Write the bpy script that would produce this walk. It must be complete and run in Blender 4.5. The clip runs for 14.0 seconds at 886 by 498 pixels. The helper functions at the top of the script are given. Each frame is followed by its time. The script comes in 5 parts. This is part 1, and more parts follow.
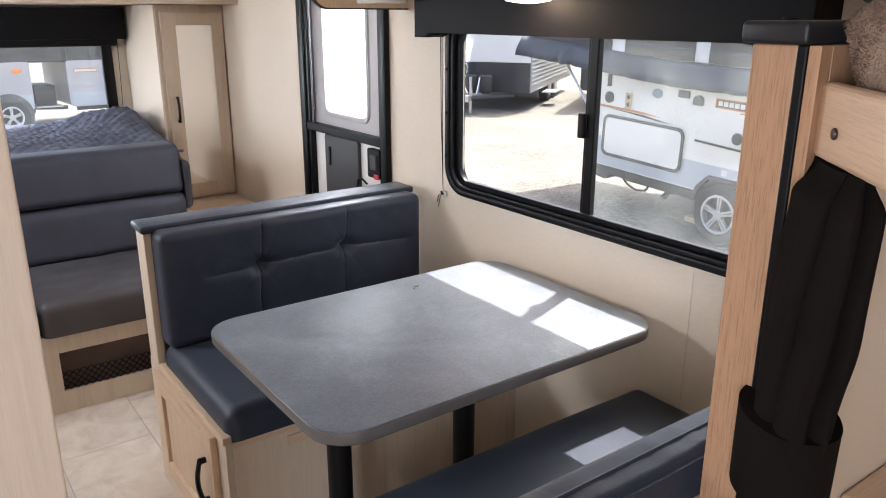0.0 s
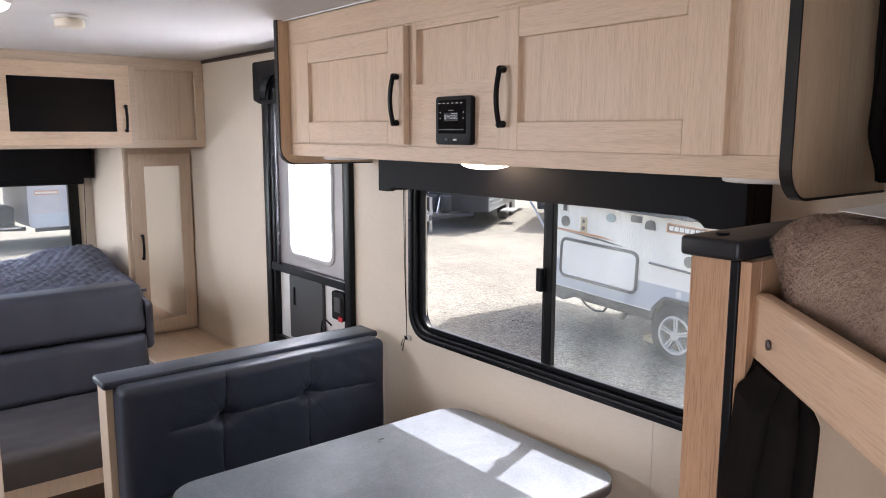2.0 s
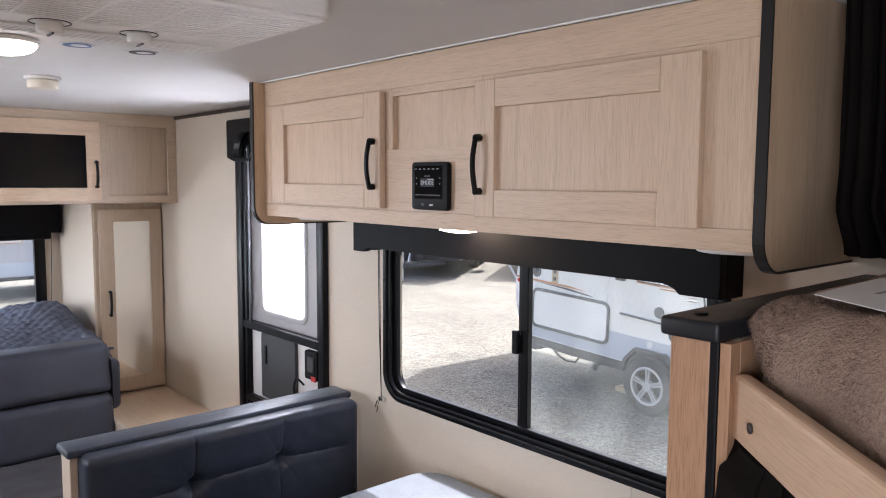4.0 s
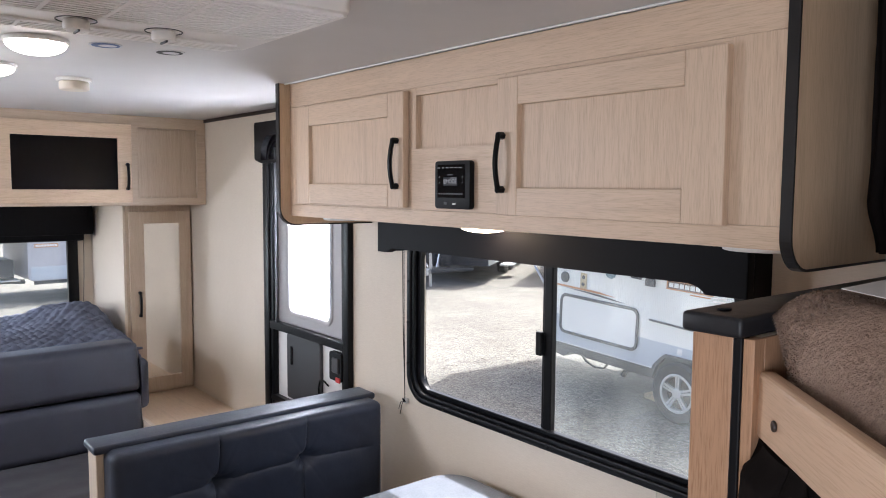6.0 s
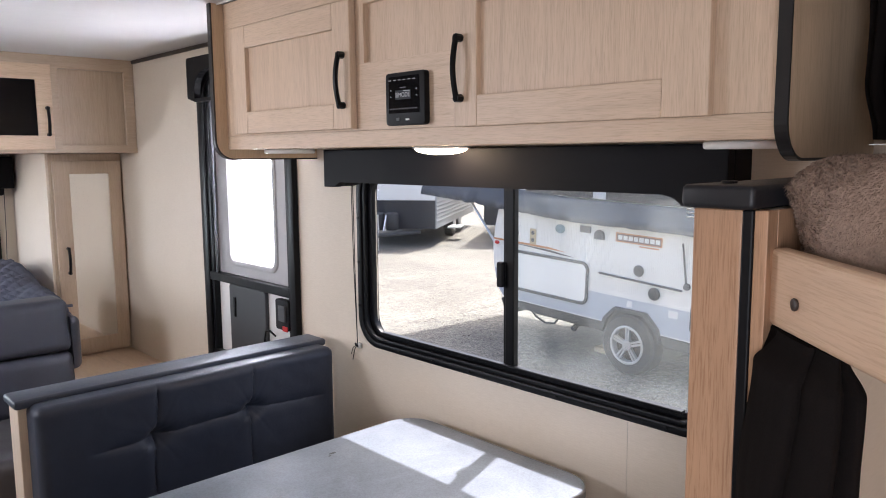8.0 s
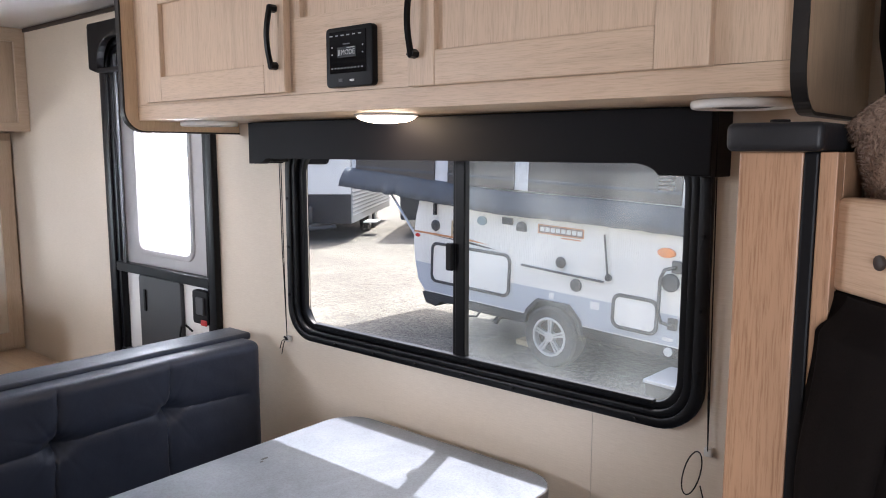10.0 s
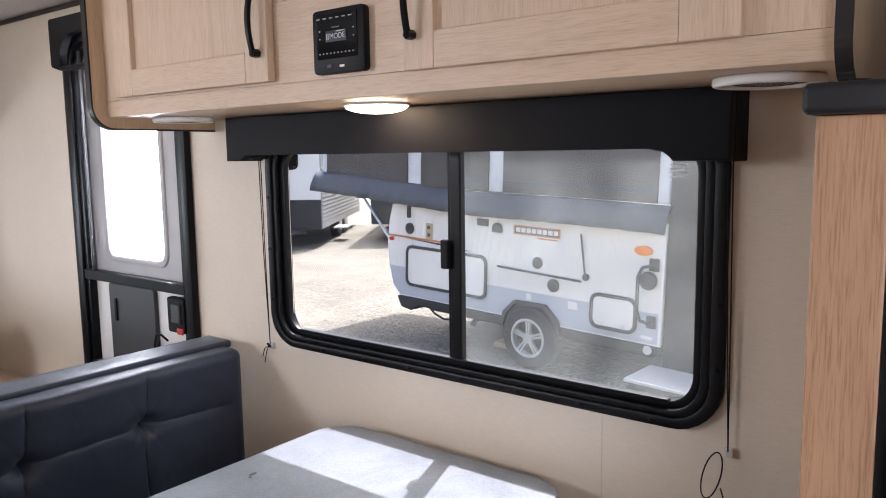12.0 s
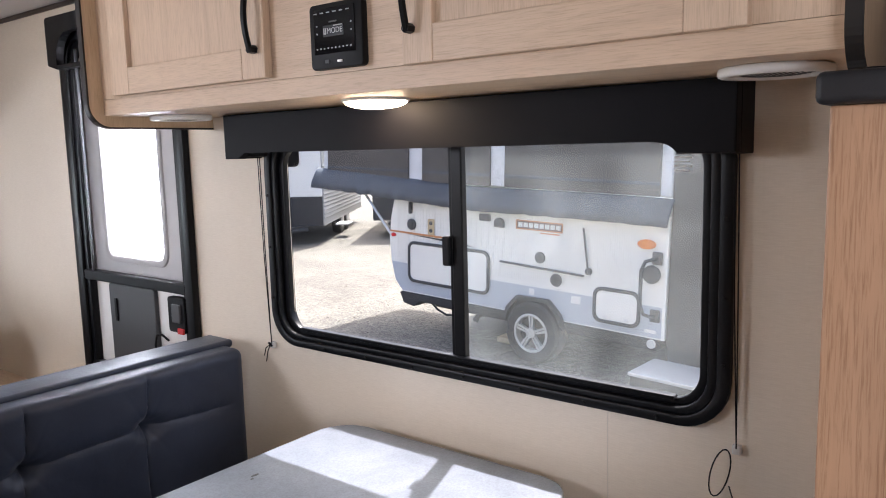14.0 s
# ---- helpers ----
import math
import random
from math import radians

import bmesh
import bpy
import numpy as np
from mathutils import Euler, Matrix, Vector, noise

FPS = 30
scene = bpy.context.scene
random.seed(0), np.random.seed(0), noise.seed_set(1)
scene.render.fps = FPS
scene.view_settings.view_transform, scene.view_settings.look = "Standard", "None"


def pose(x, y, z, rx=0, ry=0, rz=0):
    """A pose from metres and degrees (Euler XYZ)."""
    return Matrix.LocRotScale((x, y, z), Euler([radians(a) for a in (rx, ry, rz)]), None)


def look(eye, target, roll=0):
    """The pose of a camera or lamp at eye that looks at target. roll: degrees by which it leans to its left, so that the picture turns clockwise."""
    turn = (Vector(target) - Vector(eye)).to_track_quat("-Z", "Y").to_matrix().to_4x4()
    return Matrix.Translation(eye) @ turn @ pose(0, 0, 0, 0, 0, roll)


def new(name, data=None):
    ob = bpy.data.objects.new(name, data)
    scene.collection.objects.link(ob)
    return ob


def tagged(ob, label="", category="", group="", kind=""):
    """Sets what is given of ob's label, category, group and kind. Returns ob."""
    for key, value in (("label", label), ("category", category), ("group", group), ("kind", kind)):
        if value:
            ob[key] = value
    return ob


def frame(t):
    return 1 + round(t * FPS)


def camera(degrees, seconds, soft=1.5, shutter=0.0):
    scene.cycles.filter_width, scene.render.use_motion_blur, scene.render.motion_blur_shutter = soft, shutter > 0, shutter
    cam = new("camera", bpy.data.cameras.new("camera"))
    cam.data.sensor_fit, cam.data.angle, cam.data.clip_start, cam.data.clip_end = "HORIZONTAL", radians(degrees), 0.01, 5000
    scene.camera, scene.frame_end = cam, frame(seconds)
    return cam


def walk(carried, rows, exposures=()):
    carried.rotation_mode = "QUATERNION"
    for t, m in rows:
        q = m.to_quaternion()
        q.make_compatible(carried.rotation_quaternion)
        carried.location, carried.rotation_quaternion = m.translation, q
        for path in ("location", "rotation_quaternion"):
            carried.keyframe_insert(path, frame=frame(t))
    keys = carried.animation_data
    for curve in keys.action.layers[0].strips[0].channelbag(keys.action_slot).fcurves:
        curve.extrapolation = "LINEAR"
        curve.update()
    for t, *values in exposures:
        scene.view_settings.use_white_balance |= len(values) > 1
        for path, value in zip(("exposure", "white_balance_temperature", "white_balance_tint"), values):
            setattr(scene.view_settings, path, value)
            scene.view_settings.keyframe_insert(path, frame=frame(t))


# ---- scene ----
cam = camera(60.8, 14.0, soft=1.0)
METRES, EYE, TILT, LEAN, TURN = 0.75, 1.47, 0.0, 0.0, -36.1
ROWS = [
    (0.0, 0.0, 0.0, 0.0, 0.03, -17.27, -0.1),
    (0.5, -0.0002, -0.0185, 0.0522, -0.68, -14.76, 0.17),
    (1.0, -0.0025, -0.0295, 0.0939, -1.39, -12.52, 0.15),
    (1.5, -0.0071, -0.0419, 0.1329, -2.1, -10.35, 0.02),
    (2.0, -0.0107, -0.0399, 0.1632, -2.96, -8.76, -0.15),
    (2.5, -0.0203, -0.0359, 0.195, -4.0, -7.18, -0.42),
    (3.0, -0.0281, -0.0301, 0.2216, -5.23, -5.63, -0.36),
    (5.5, -0.028, -0.0331, 0.2164, -4.32, -4.63, -0.93),
    (6.0, -0.0072, -0.021, 0.1971, -2.96, -4.74, -0.38),
    (6.5, 0.0011, 0.0118, 0.1668, -2.95, -5.57, -0.03),
    (7.0, -0.0053, 0.0563, 0.1291, -3.87, -5.99, 0.62),
    (7.5, -0.0133, 0.1115, 0.0824, -5.45, -6.34, 0.93),
    (8.0, -0.0234, 0.1592, 0.0395, -7.14, -7.21, 0.46),
    (8.5, -0.0427, 0.2101, 0.0053, -8.66, -7.89, -0.21),
    (9.0, -0.0523, 0.2691, -0.0081, -10.46, -8.0, -0.44),
    (11.5, -0.1418, 0.5275, -0.0773, -16.14, -7.11, 0.77),
    (12.0, -0.1371, 0.5351, -0.0772, -16.15, -7.2, 0.84),
    (12.5, -0.1328, 0.5369, -0.07, -16.07, -7.04, 0.66),
    (13.0, -0.1255, 0.5349, -0.075, -16.35, -7.04, 0.62),
    (13.5, -0.1247, 0.5541, -0.0754, -16.37, -7.28, 1.09),
    (14.0, -0.1275, 0.5626, -0.0769, -16.06, -7.55, 1.48),
]
EXPOSURES = [(0.0, 1.98, 6300.0, 16.0), (1.5, 1.80, 6250.0, 17.0), (3.0, 1.72, 6150.0, 18.0), (5.5, 1.72, 5950.0, 15.0), (7.5, 1.74, 6150.0, 18.0), (9.0, 1.74, 6050.0, 16.0), (11.5, 1.76, 6150.0, 18.0), (14.0, 1.76, 6150.0, 18.0)]
walk(cam, [(t, pose(0, 0, EYE, TILT, LEAN, TURN) @ pose(METRES * x, METRES * y, METRES * z, 90 + pitch, roll, yaw)) for t, x, y, z, yaw, pitch, roll in ROWS], EXPOSURES)


# ---------- light ----------
SUN = Vector((1.0, 0.35, 2.0)).normalized()
world = bpy.data.worlds.new("world")
scene.world = world
world.use_nodes = True
wn = world.node_tree.nodes
sky = wn.new("ShaderNodeTexSky")
sky.sky_type, sky.sun_disc = "NISHITA", False
sky.sun_elevation = math.asin(SUN.z)
sky.sun_rotation = math.atan2(SUN.x, SUN.y)
sky.air_density, sky.dust_density, sky.ozone_density = 0.7, 6.5, 0.4
wn["Background"].inputs["Strength"].default_value = 0.19
world.node_tree.links.new(sky.outputs["Color"], wn["Background"].inputs["Color"])
sun_data = bpy.data.lights.new("sun", "SUN")
sun_data.energy, sun_data.angle, sun_data.color = 3.4, radians(0.5), (1.0, 0.95, 0.88)
sun = new("sun", sun_data)
sun.matrix_world = look(SUN * 20, (0, 0, 0))


def window_light(name, m, w, h, power):
    """The sky's light in an opening."""
    data = bpy.data.lights.new(name, "AREA")
    data.shape, data.size, data.size_y, data.energy, data.color = "RECTANGLE", w, h, power, (0.93, 0.97, 1.0)
    ob = new(name, data)
    ob.matrix_world = m
    return ob


window_light("sky_light_rear", look((-0.985, -0.55, 1.25), (0.5, -0.2, 0.75)), 0.62, 0.85, 8.2)
window_light("sky_light_kitchen", look((-0.985, 2.95, 1.63), (0.35, 2.3, 0.0)), 0.72, 0.32, 8.0)
window_light("sky_light_bed", look((-0.14, 4.72, 1.13), (0.1, 3.4, 0.6)), 0.90, 0.46, 7)
window_light("sky_light_door", look((1.60, 2.71, 1.40), (0.6, 2.71, 1.1)), 0.34, 0.6, 5)

# ---------- materials ----------


class Mat:
    """A node material with a few shorthands."""

    def __init__(self, name, rough=0.5, metal=0.0, spec=0.5):
        self.m = bpy.data.materials.new(name)
        self.m.use_nodes = True
        self.t = self.m.node_tree
        self.b = self.t.nodes["Principled BSDF"]
        self.b.inputs["Roughness"].default_value = rough
        self.b.inputs["Metallic"].default_value = metal
        self.b.inputs["Specular IOR Level"].default_value = spec

    def node(self, kind, **values):
        n = self.t.nodes.new(kind)
        for k, v in values.items():
            n.inputs[k].default_value = v
        return n

    def link(self, a, b):
        self.t.links.new(a, b)

    def coords(self, scale=(1, 1, 1), rot=(0, 0, 0)):
        c = self.node("ShaderNodeNewGeometry")
        mp = self.node("ShaderNodeMapping")
        mp.inputs["Scale"].default_value = scale
        source = c.outputs["Position"]
        if any(rot):
            turn = self.node("ShaderNodeMapping")
            turn.inputs["Rotation"].default_value = rot
            self.link(source, turn.inputs["Vector"])
            source = turn.outputs["Vector"]
        self.link(source, mp.inputs["Vector"])
        return mp.outputs["Vector"]

    def noise(self, vec, scale, detail=4, rough=0.55, distort=0.0):
        n = self.node("ShaderNodeTexNoise", Scale=scale, Detail=detail, Roughness=rough, Distortion=distort)
        self.link(vec, n.inputs["Vector"])
        return n.outputs["Fac"]

    def ramp(self, fac, stops):
        r = self.node("ShaderNodeValToRGB")
        e = r.color_ramp.elements
        while len(e) < len(stops):
            e.new(0.5)
        for el, (p, c) in zip(e, stops):
            el.position, el.color = p, (*c, 1)
        self.link(fac, r.inputs["Fac"])
        return r.outputs["Color"]

    def mix(self, fac, a, b, mode="MIX"):
        n = self.node("ShaderNodeMix")
        n.data_type, n.blend_type = "RGBA", mode
        for sock, v in ((n.inputs[0], fac), (n.inputs[6], a), (n.inputs[7], b)):
            if isinstance(v, bpy.types.NodeSocket):
                self.link(v, sock)
            else:
                sock.default_value = v if isinstance(v, float) else (*v, 1)
        return n.outputs[2]

    def color(self, sock):
        self.link(sock, self.b.inputs["Base Color"])
        return self

    def plain(self, c):
        self.b.inputs["Base Color"].default_value = (*c, 1)
        return self

    def rough(self, fac, lo, hi):
        n = self.node("ShaderNodeMapRange")
        n.inputs["To Min"].default_value, n.inputs["To Max"].default_value = lo, hi
        self.link(fac, n.inputs["Value"])
        self.link(n.outputs["Result"], self.b.inputs["Roughness"])
        return self

    def bump(self, height, strength=0.2, dist=0.002):
        n = self.node("ShaderNodeBump", Strength=strength, Distance=dist)
        self.link(height, n.inputs["Height"])
        self.link(n.outputs["Normal"], self.b.inputs["Normal"])
        return self


def wood(name, along, light, dark, rough=0.45, turn=0.0):
    """Printed oak: long fine pores and slow cathedral bands along one axis."""
    m = Mat(name, rough)
    stretch = {"x": (1.9, 40, 40), "y": (40, 1.9, 40), "z": (40, 40, 1.9)}[along]
    v = m.coords(stretch, (0, 0, radians(turn)))
    fine = m.noise(v, 13.0, 5, 0.62, 0.35)
    wide = m.noise(v, 0.5, 3, 0.5, 1.6)
    streak = m.ramp(fine, [(0.30, dark), (0.52, light), (0.8, [c * 1.06 for c in light])])
    band = m.ramp(wide, [(0.3, (0.88, 0.865, 0.85)), (0.5, (1, 1, 1)), (0.7, (0.93, 0.92, 0.905))])
    m.color(m.mix(1.0, streak, band, "MULTIPLY")).bump(fine, 0.12, 0.001)
    return m.m


def vinyl(name, c, sheen=0.07):
    m = Mat(name, 0.36, 0.0, 0.40)
    m.b.inputs["Sheen Weight"].default_value = sheen
    m.b.inputs["Sheen Roughness"].default_value = 0.45
    m.b.inputs["Sheen Tint"].default_value = (0.80, 0.88, 1.0, 1)
    v = m.coords()
    grain = m.noise(v, 900, 2, 0.5)
    wide = m.noise(v, 7, 3, 0.5)
    m.color(m.ramp(wide, [(0.3, [k * 0.86 for k in c]), (0.7, [k * 1.14 for k in c])]))
    m.rough(wide, 0.40, 0.52)
    crease = m.noise(m.coords((1, 1, 1)), 26, 4, 0.6, 1.0)
    h = m.node("ShaderNodeMath")
    h.operation = "MULTIPLY_ADD"
    h.inputs[1].default_value = 0.12
    m.link(grain, h.inputs[0])
    m.link(crease, h.inputs[2])
    m.bump(h.outputs[0], 0.22, 0.004)
    return m.m


def soft_plain(name, c, rough=0.5, metal=0.0, spec=0.5, vary=0.12, scale=14):
    """A plain paint, plastic or metal with slight unevenness."""
    m = Mat(name, rough, metal, spec)
    f = m.noise(m.coords(), scale, 4, 0.6)
    m.color(m.ramp(f, [(0.3, [k * (1 - vary) for k in c]), (0.7, [min(1, k * (1 + vary * 0.6)) for k in c])]))
    m.rough(f, max(0.02, rough - 0.06), min(1, rough + 0.08))
    return m.m


OAK_L, OAK_D = (0.640, 0.482, 0.342), (0.515, 0.376, 0.256)
oak_y = wood("oak_along_y", "y", OAK_L, OAK_D)
oak_z = wood("oak_along_z", "z", OAK_L, OAK_D)
# same oak for the end panels, warm bounced light mixed into its colour
oak_end_warm_lit = wood("oak_end_panel_warm_lit", "z", (0.62, 0.455, 0.30), (0.52, 0.37, 0.235))
oak_x = wood("oak_along_x", "x", OAK_L, OAK_D)
pine_z = wood("post_wood", "z", (0.43, 0.252, 0.146), (0.29, 0.155, 0.082))
rail_wood = wood("rail_wood_slanted", "x", (0.60, 0.415, 0.275), (0.50, 0.325, 0.20), 0.45, -46.4)
taupe_x = wood("taupe_oak_along_x", "x", (0.53, 0.420, 0.315), (0.465, 0.362, 0.265))
taupe_z = wood("taupe_oak_along_z", "z", (0.53, 0.420, 0.315), (0.465, 0.362, 0.265))
pine_y = wood("rail_wood", "y", (0.60, 0.405, 0.26), (0.47, 0.29, 0.17))
pale_z = wood("pale_panel", "z", (0.63, 0.53, 0.425), (0.595, 0.495, 0.39), 0.5)
vinyl_black = vinyl("black_vinyl", (0.024, 0.032, 0.052), 0.09)
vinyl_sofa = vinyl("charcoal_vinyl", (0.032, 0.035, 0.050))
vinyl_cap = vinyl("black_cap_vinyl", (0.011, 0.0115, 0.014), 0.0)
vinyl_seat = vinyl("taupe_grey_vinyl", (0.052, 0.048, 0.052))
black_plastic = soft_plain("black_plastic", (0.0045, 0.0045, 0.0055), 0.45, 0.0, 0.18)
black_metal = soft_plain("black_metal", (0.0030, 0.0032, 0.0042), 0.36, 0.0, 0.21)
valence_mat = soft_plain("valence_fabric", (0.0040, 0.0038, 0.0052), 0.55, 0.0, 0.14)
dark_grey = soft_plain("dark_grey_plastic", (0.045, 0.046, 0.05), 0.5)
white_plastic = soft_plain("white_plastic", (0.75, 0.74, 0.71), 0.4, vary=0.03)
ceiling_white = soft_plain("ceiling_white", (0.66, 0.645, 0.635), 0.55, vary=0.04, scale=5)
door_grey = soft_plain("door_grey", (0.42, 0.41, 0.41), 0.5, vary=0.05)
door_white = soft_plain("door_white", (0.70, 0.69, 0.67), 0.5, vary=0.04)
chrome = soft_plain("brushed_metal", (0.62, 0.62, 0.64), 0.3, 1.0, vary=0.08)
trim_brown = soft_plain("trim_dark_brown", (0.035, 0.022, 0.017), 0.4)
ac_plastic = soft_plain("cream_white_plastic", (0.82, 0.80, 0.765), 0.4, vary=0.03)
t_mould = soft_plain("t_moulding", (0.016, 0.014, 0.013), 0.4, 0.0, 0.35)
red_plastic = soft_plain("red_plastic", (0.5, 0.02, 0.02), 0.4)


def wallpaper():
    """Vinyl-faced panel with a fine linen weave and faint vertical streaks."""
    m = Mat("linen_wallpaper", 0.55)
    a = m.noise(m.coords((1, 1, 16)), 42, 4, 0.65)
    b = m.noise(m.coords((22, 22, 1)), 50, 3, 0.6)
    c = m.noise(m.coords(), 2.2, 3)
    f = m.mix(0.22, a, b)
    col = m.ramp(f, [(0.30, (0.632, 0.544, 0.436)), (0.70, (0.728, 0.640, 0.526))])
    shade = m.ramp(c, [(0.3, (0.95, 0.945, 0.94)), (0.7, (1, 1, 1))])
    m.color(m.mix(1.0, col, shade, "MULTIPLY")).bump(f, 0.12, 0.001)
    return m.m


wall_mat = wallpaper()


def laminate():
    """Slate-grey tabletop laminate with soft clouds and fine speckle."""
    m = Mat("slate_laminate", 0.3, 0.0, 0.28)
    v = m.coords()
    cloud = m.noise(v, 5, 5, 0.65, 0.6)
    speck = m.noise(v, 190, 3, 0.7)
    col = m.ramp(cloud, [(0.3, (0.112, 0.130, 0.160)), (0.55, (0.156, 0.178, 0.214)), (0.75, (0.200, 0.224, 0.264))])
    sp = m.ramp(speck, [(0.3, (0.8, 0.8, 0.8)), (0.6, (1.06, 1.05, 1.04))])
    m.color(m.mix(1.0, col, sp, "MULTIPLY")).rough(cloud, 0.44, 0.52)
    return m.m


table_mat = laminate()


def floor_material():
    m = Mat("stone_look_vinyl", 0.35)
    v = m.coords((1, 1, 1))
    a = m.noise(v, 7, 6, 0.65, 0.8)
    b = m.noise(v, 60, 3, 0.6)
    info = m.node("ShaderNodeObjectInfo")
    col = m.ramp(a, [(0.25, (0.40, 0.335, 0.27)), (0.5, (0.55, 0.475, 0.40)), (0.75, (0.66, 0.60, 0.53))])
    per = m.ramp(info.outputs["Random"], [(0, (0.88, 0.88, 0.88)), (1, (1.05, 1.04, 1.03))])
    m.color(m.mix(1.0, col, per, "MULTIPLY")).rough(b, 0.28, 0.45).bump(a, 0.08, 0.001)
    return m.m


floor_mat = floor_material()


def gravel_material():
    m = Mat("pale_gravel", 0.9)
    v = m.coords()
    big = m.noise(v, 0.55, 5, 0.6, 0.5)
    mid = m.noise(v, 5, 5, 0.7)
    vor = m.node("ShaderNodeTexVoronoi", Scale=46.0)
    m.link(v, vor.inputs["Vector"])
    col = m.ramp(big, [(0.3, (0.128, 0.115, 0.096)), (0.7, (0.195, 0.180, 0.155))])
    spots = m.ramp(vor.outputs["Color"], [(0.2, (0.55, 0.54, 0.53)), (0.8, (1.2, 1.18, 1.15))])
    patch = m.ramp(mid, [(0.34, (0.85, 0.83, 0.80)), (0.6, (1, 1, 1))])
    m.color(m.mix(1.0, m.mix(1.0, col, spots, "MULTIPLY"), patch, "MULTIPLY"))
    m.bump(vor.outputs["Distance"], 0.5, 0.012)
    return m.m


gravel = gravel_material()


def glass_material(name, tint=(1, 1, 1), rough=0.0):
    """A thin pane: clear with a little gloss."""
    m = bpy.data.materials.new(name)
    m.use_nodes = True
    t = m.node_tree
    t.nodes.remove(t.nodes["Principled BSDF"])
    out = t.nodes["Material Output"]
    clear = t.nodes.new("ShaderNodeBsdfTransparent")
    clear.inputs[0].default_value = (*tint, 1)
    gloss = t.nodes.new("ShaderNodeBsdfGlossy")
    gloss.inputs["Roughness"].default_value = rough
    mixn = t.nodes.new("ShaderNodeMixShader")
    mixn.inputs[0].default_value = 0.03
    t.links.new(clear.outputs[0], mixn.inputs[1])
    t.links.new(gloss.outputs[0], mixn.inputs[2])
    t.links.new(mixn.outputs[0], out.inputs[0])
    return m


pane_mat = glass_material("window_glass", (0.925, 0.96, 0.95))


def dusty_pane():
    """The same pane with dried water spots and a film of dust."""
    m = glass_material("dusty_glass", (0.905, 0.955, 0.945))
    t = m.node_tree
    out = t.nodes["Material Output"]
    base = out.inputs[0].links[0].from_socket
    geo = t.nodes.new("ShaderNodeNewGeometry")
    n1 = t.nodes.new("ShaderNodeTexNoise")
    n1.inputs["Scale"].default_value, n1.inputs["Detail"].default_value = 9, 6
    n2 = t.nodes.new("ShaderNodeTexNoise")
    n2.inputs["Scale"].default_value = 420
    for n in (n1, n2):
        t.links.new(geo.outputs["Position"], n.inputs["Vector"])
    mul = t.nodes.new("ShaderNodeMath")
    mul.operation = "MULTIPLY"
    t.links.new(n1.outputs["Fac"], mul.inputs[0])
    t.links.new(n2.outputs["Fac"], mul.inputs[1])
    mr = t.nodes.new("ShaderNodeMapRange")
    mr.inputs["From Min"].default_value, mr.inputs["From Max"].default_value = 0.16, 0.42
    mr.inputs["To Min"].default_value, mr.inputs["To Max"].default_value = 0.012, 0.05
    t.links.new(mul.outputs[0], mr.inputs["Value"])
    film = t.nodes.new("ShaderNodeBsdfTranslucent")
    film.inputs[0].default_value = (0.76, 0.83, 0.81, 1)
    mx = t.nodes.new("ShaderNodeMixShader")
    t.links.new(mr.outputs[0], mx.inputs[0])
    t.links.new(base, mx.inputs[1])
    t.links.new(film.outputs[0], mx.inputs[2])
    t.links.new(mx.outputs[0], out.inputs[0])
    return m


dusty_mat = dusty_pane()


def frosted():
    """Obscure door glass that scatters the daylight."""
    m = bpy.data.materials.new("obscure_glass")
    m.use_nodes = True
    t = m.node_tree
    t.nodes.remove(t.nodes["Principled BSDF"])
    tr = t.nodes.new("ShaderNodeBsdfTranslucent")
    tr.inputs[0].default_value = (0.93, 0.94, 0.95, 1)
    t.links.new(tr.outputs[0], t.nodes["Material Output"].inputs[0])
    return m


frosted_mat = frosted()
mirror_mat = soft_plain("mirror", (0.86, 0.86, 0.85), 0.03, 1.0, vary=0.0)
tv_black = soft_plain("black_glass", (0.005, 0.005, 0.006), 0.06, 0.0, 0.15, vary=0.02)


def lamp_mat(name, c, strength):
    m = Mat(name, 0.4).plain((0.9, 0.88, 0.84))
    m.b.inputs["Emission Color"].default_value = (*c, 1)
    m.b.inputs["Emission Strength"].default_value = strength
    return m.m


lamp_warm = lamp_mat("lit_diffuser", (1.0, 0.74, 0.46), 13)
lamp_dome = lamp_mat("lit_ceiling_dome", (1.0, 0.88, 0.74), 5.5)
lcd = soft_plain("legend_grey", (0.42, 0.44, 0.46), 0.5)


def cloth(name, c, scale=260, rough=0.9, strength=0.5, dist=0.004, spec=0.2):
    m = Mat(name, rough, 0, spec)
    v = m.coords()
    a = m.noise(v, scale, 3, 0.6)
    b = m.noise(v, 6, 4, 0.6)
    f = m.mix(0.5, a, b)
    m.color(m.ramp(f, [(0.32, [k * 0.72 for k in c]), (0.68, [k * 1.25 for k in c])])).bump(a, strength, dist)
    return m.m


curtain_mat = cloth("black_curtain_cloth", (0.0085, 0.0066, 0.0060), 500, 0.95, 0.3, 0.001, 0.06)
quilt_mat = cloth("quilt_cloth", (0.115, 0.127, 0.17), 300, 0.85, 0.4, 0.002)
fur_mat = cloth("brown_plush", (0.37, 0.262, 0.20), 190, 0.95, 0.9, 0.008)
tent_dark = cloth("tent_dark_canvas", (0.085, 0.088, 0.095), 60, 0.9, 0.3, 0.004)
tent_grey = cloth("tent_grey_canvas", (0.080, 0.090, 0.108), 60, 0.9, 0.3, 0.004)
tent_light = cloth("tent_pale_canvas", (0.55, 0.56, 0.58), 60, 0.9, 0.3, 0.004)
tent_mesh = cloth("tent_mesh_screen", (0.075, 0.070, 0.068), 30, 0.9, 0.3, 0.004)
paint_white = soft_plain("trailer_white", (0.75, 0.74, 0.705), 0.35, vary=0.04, scale=3)
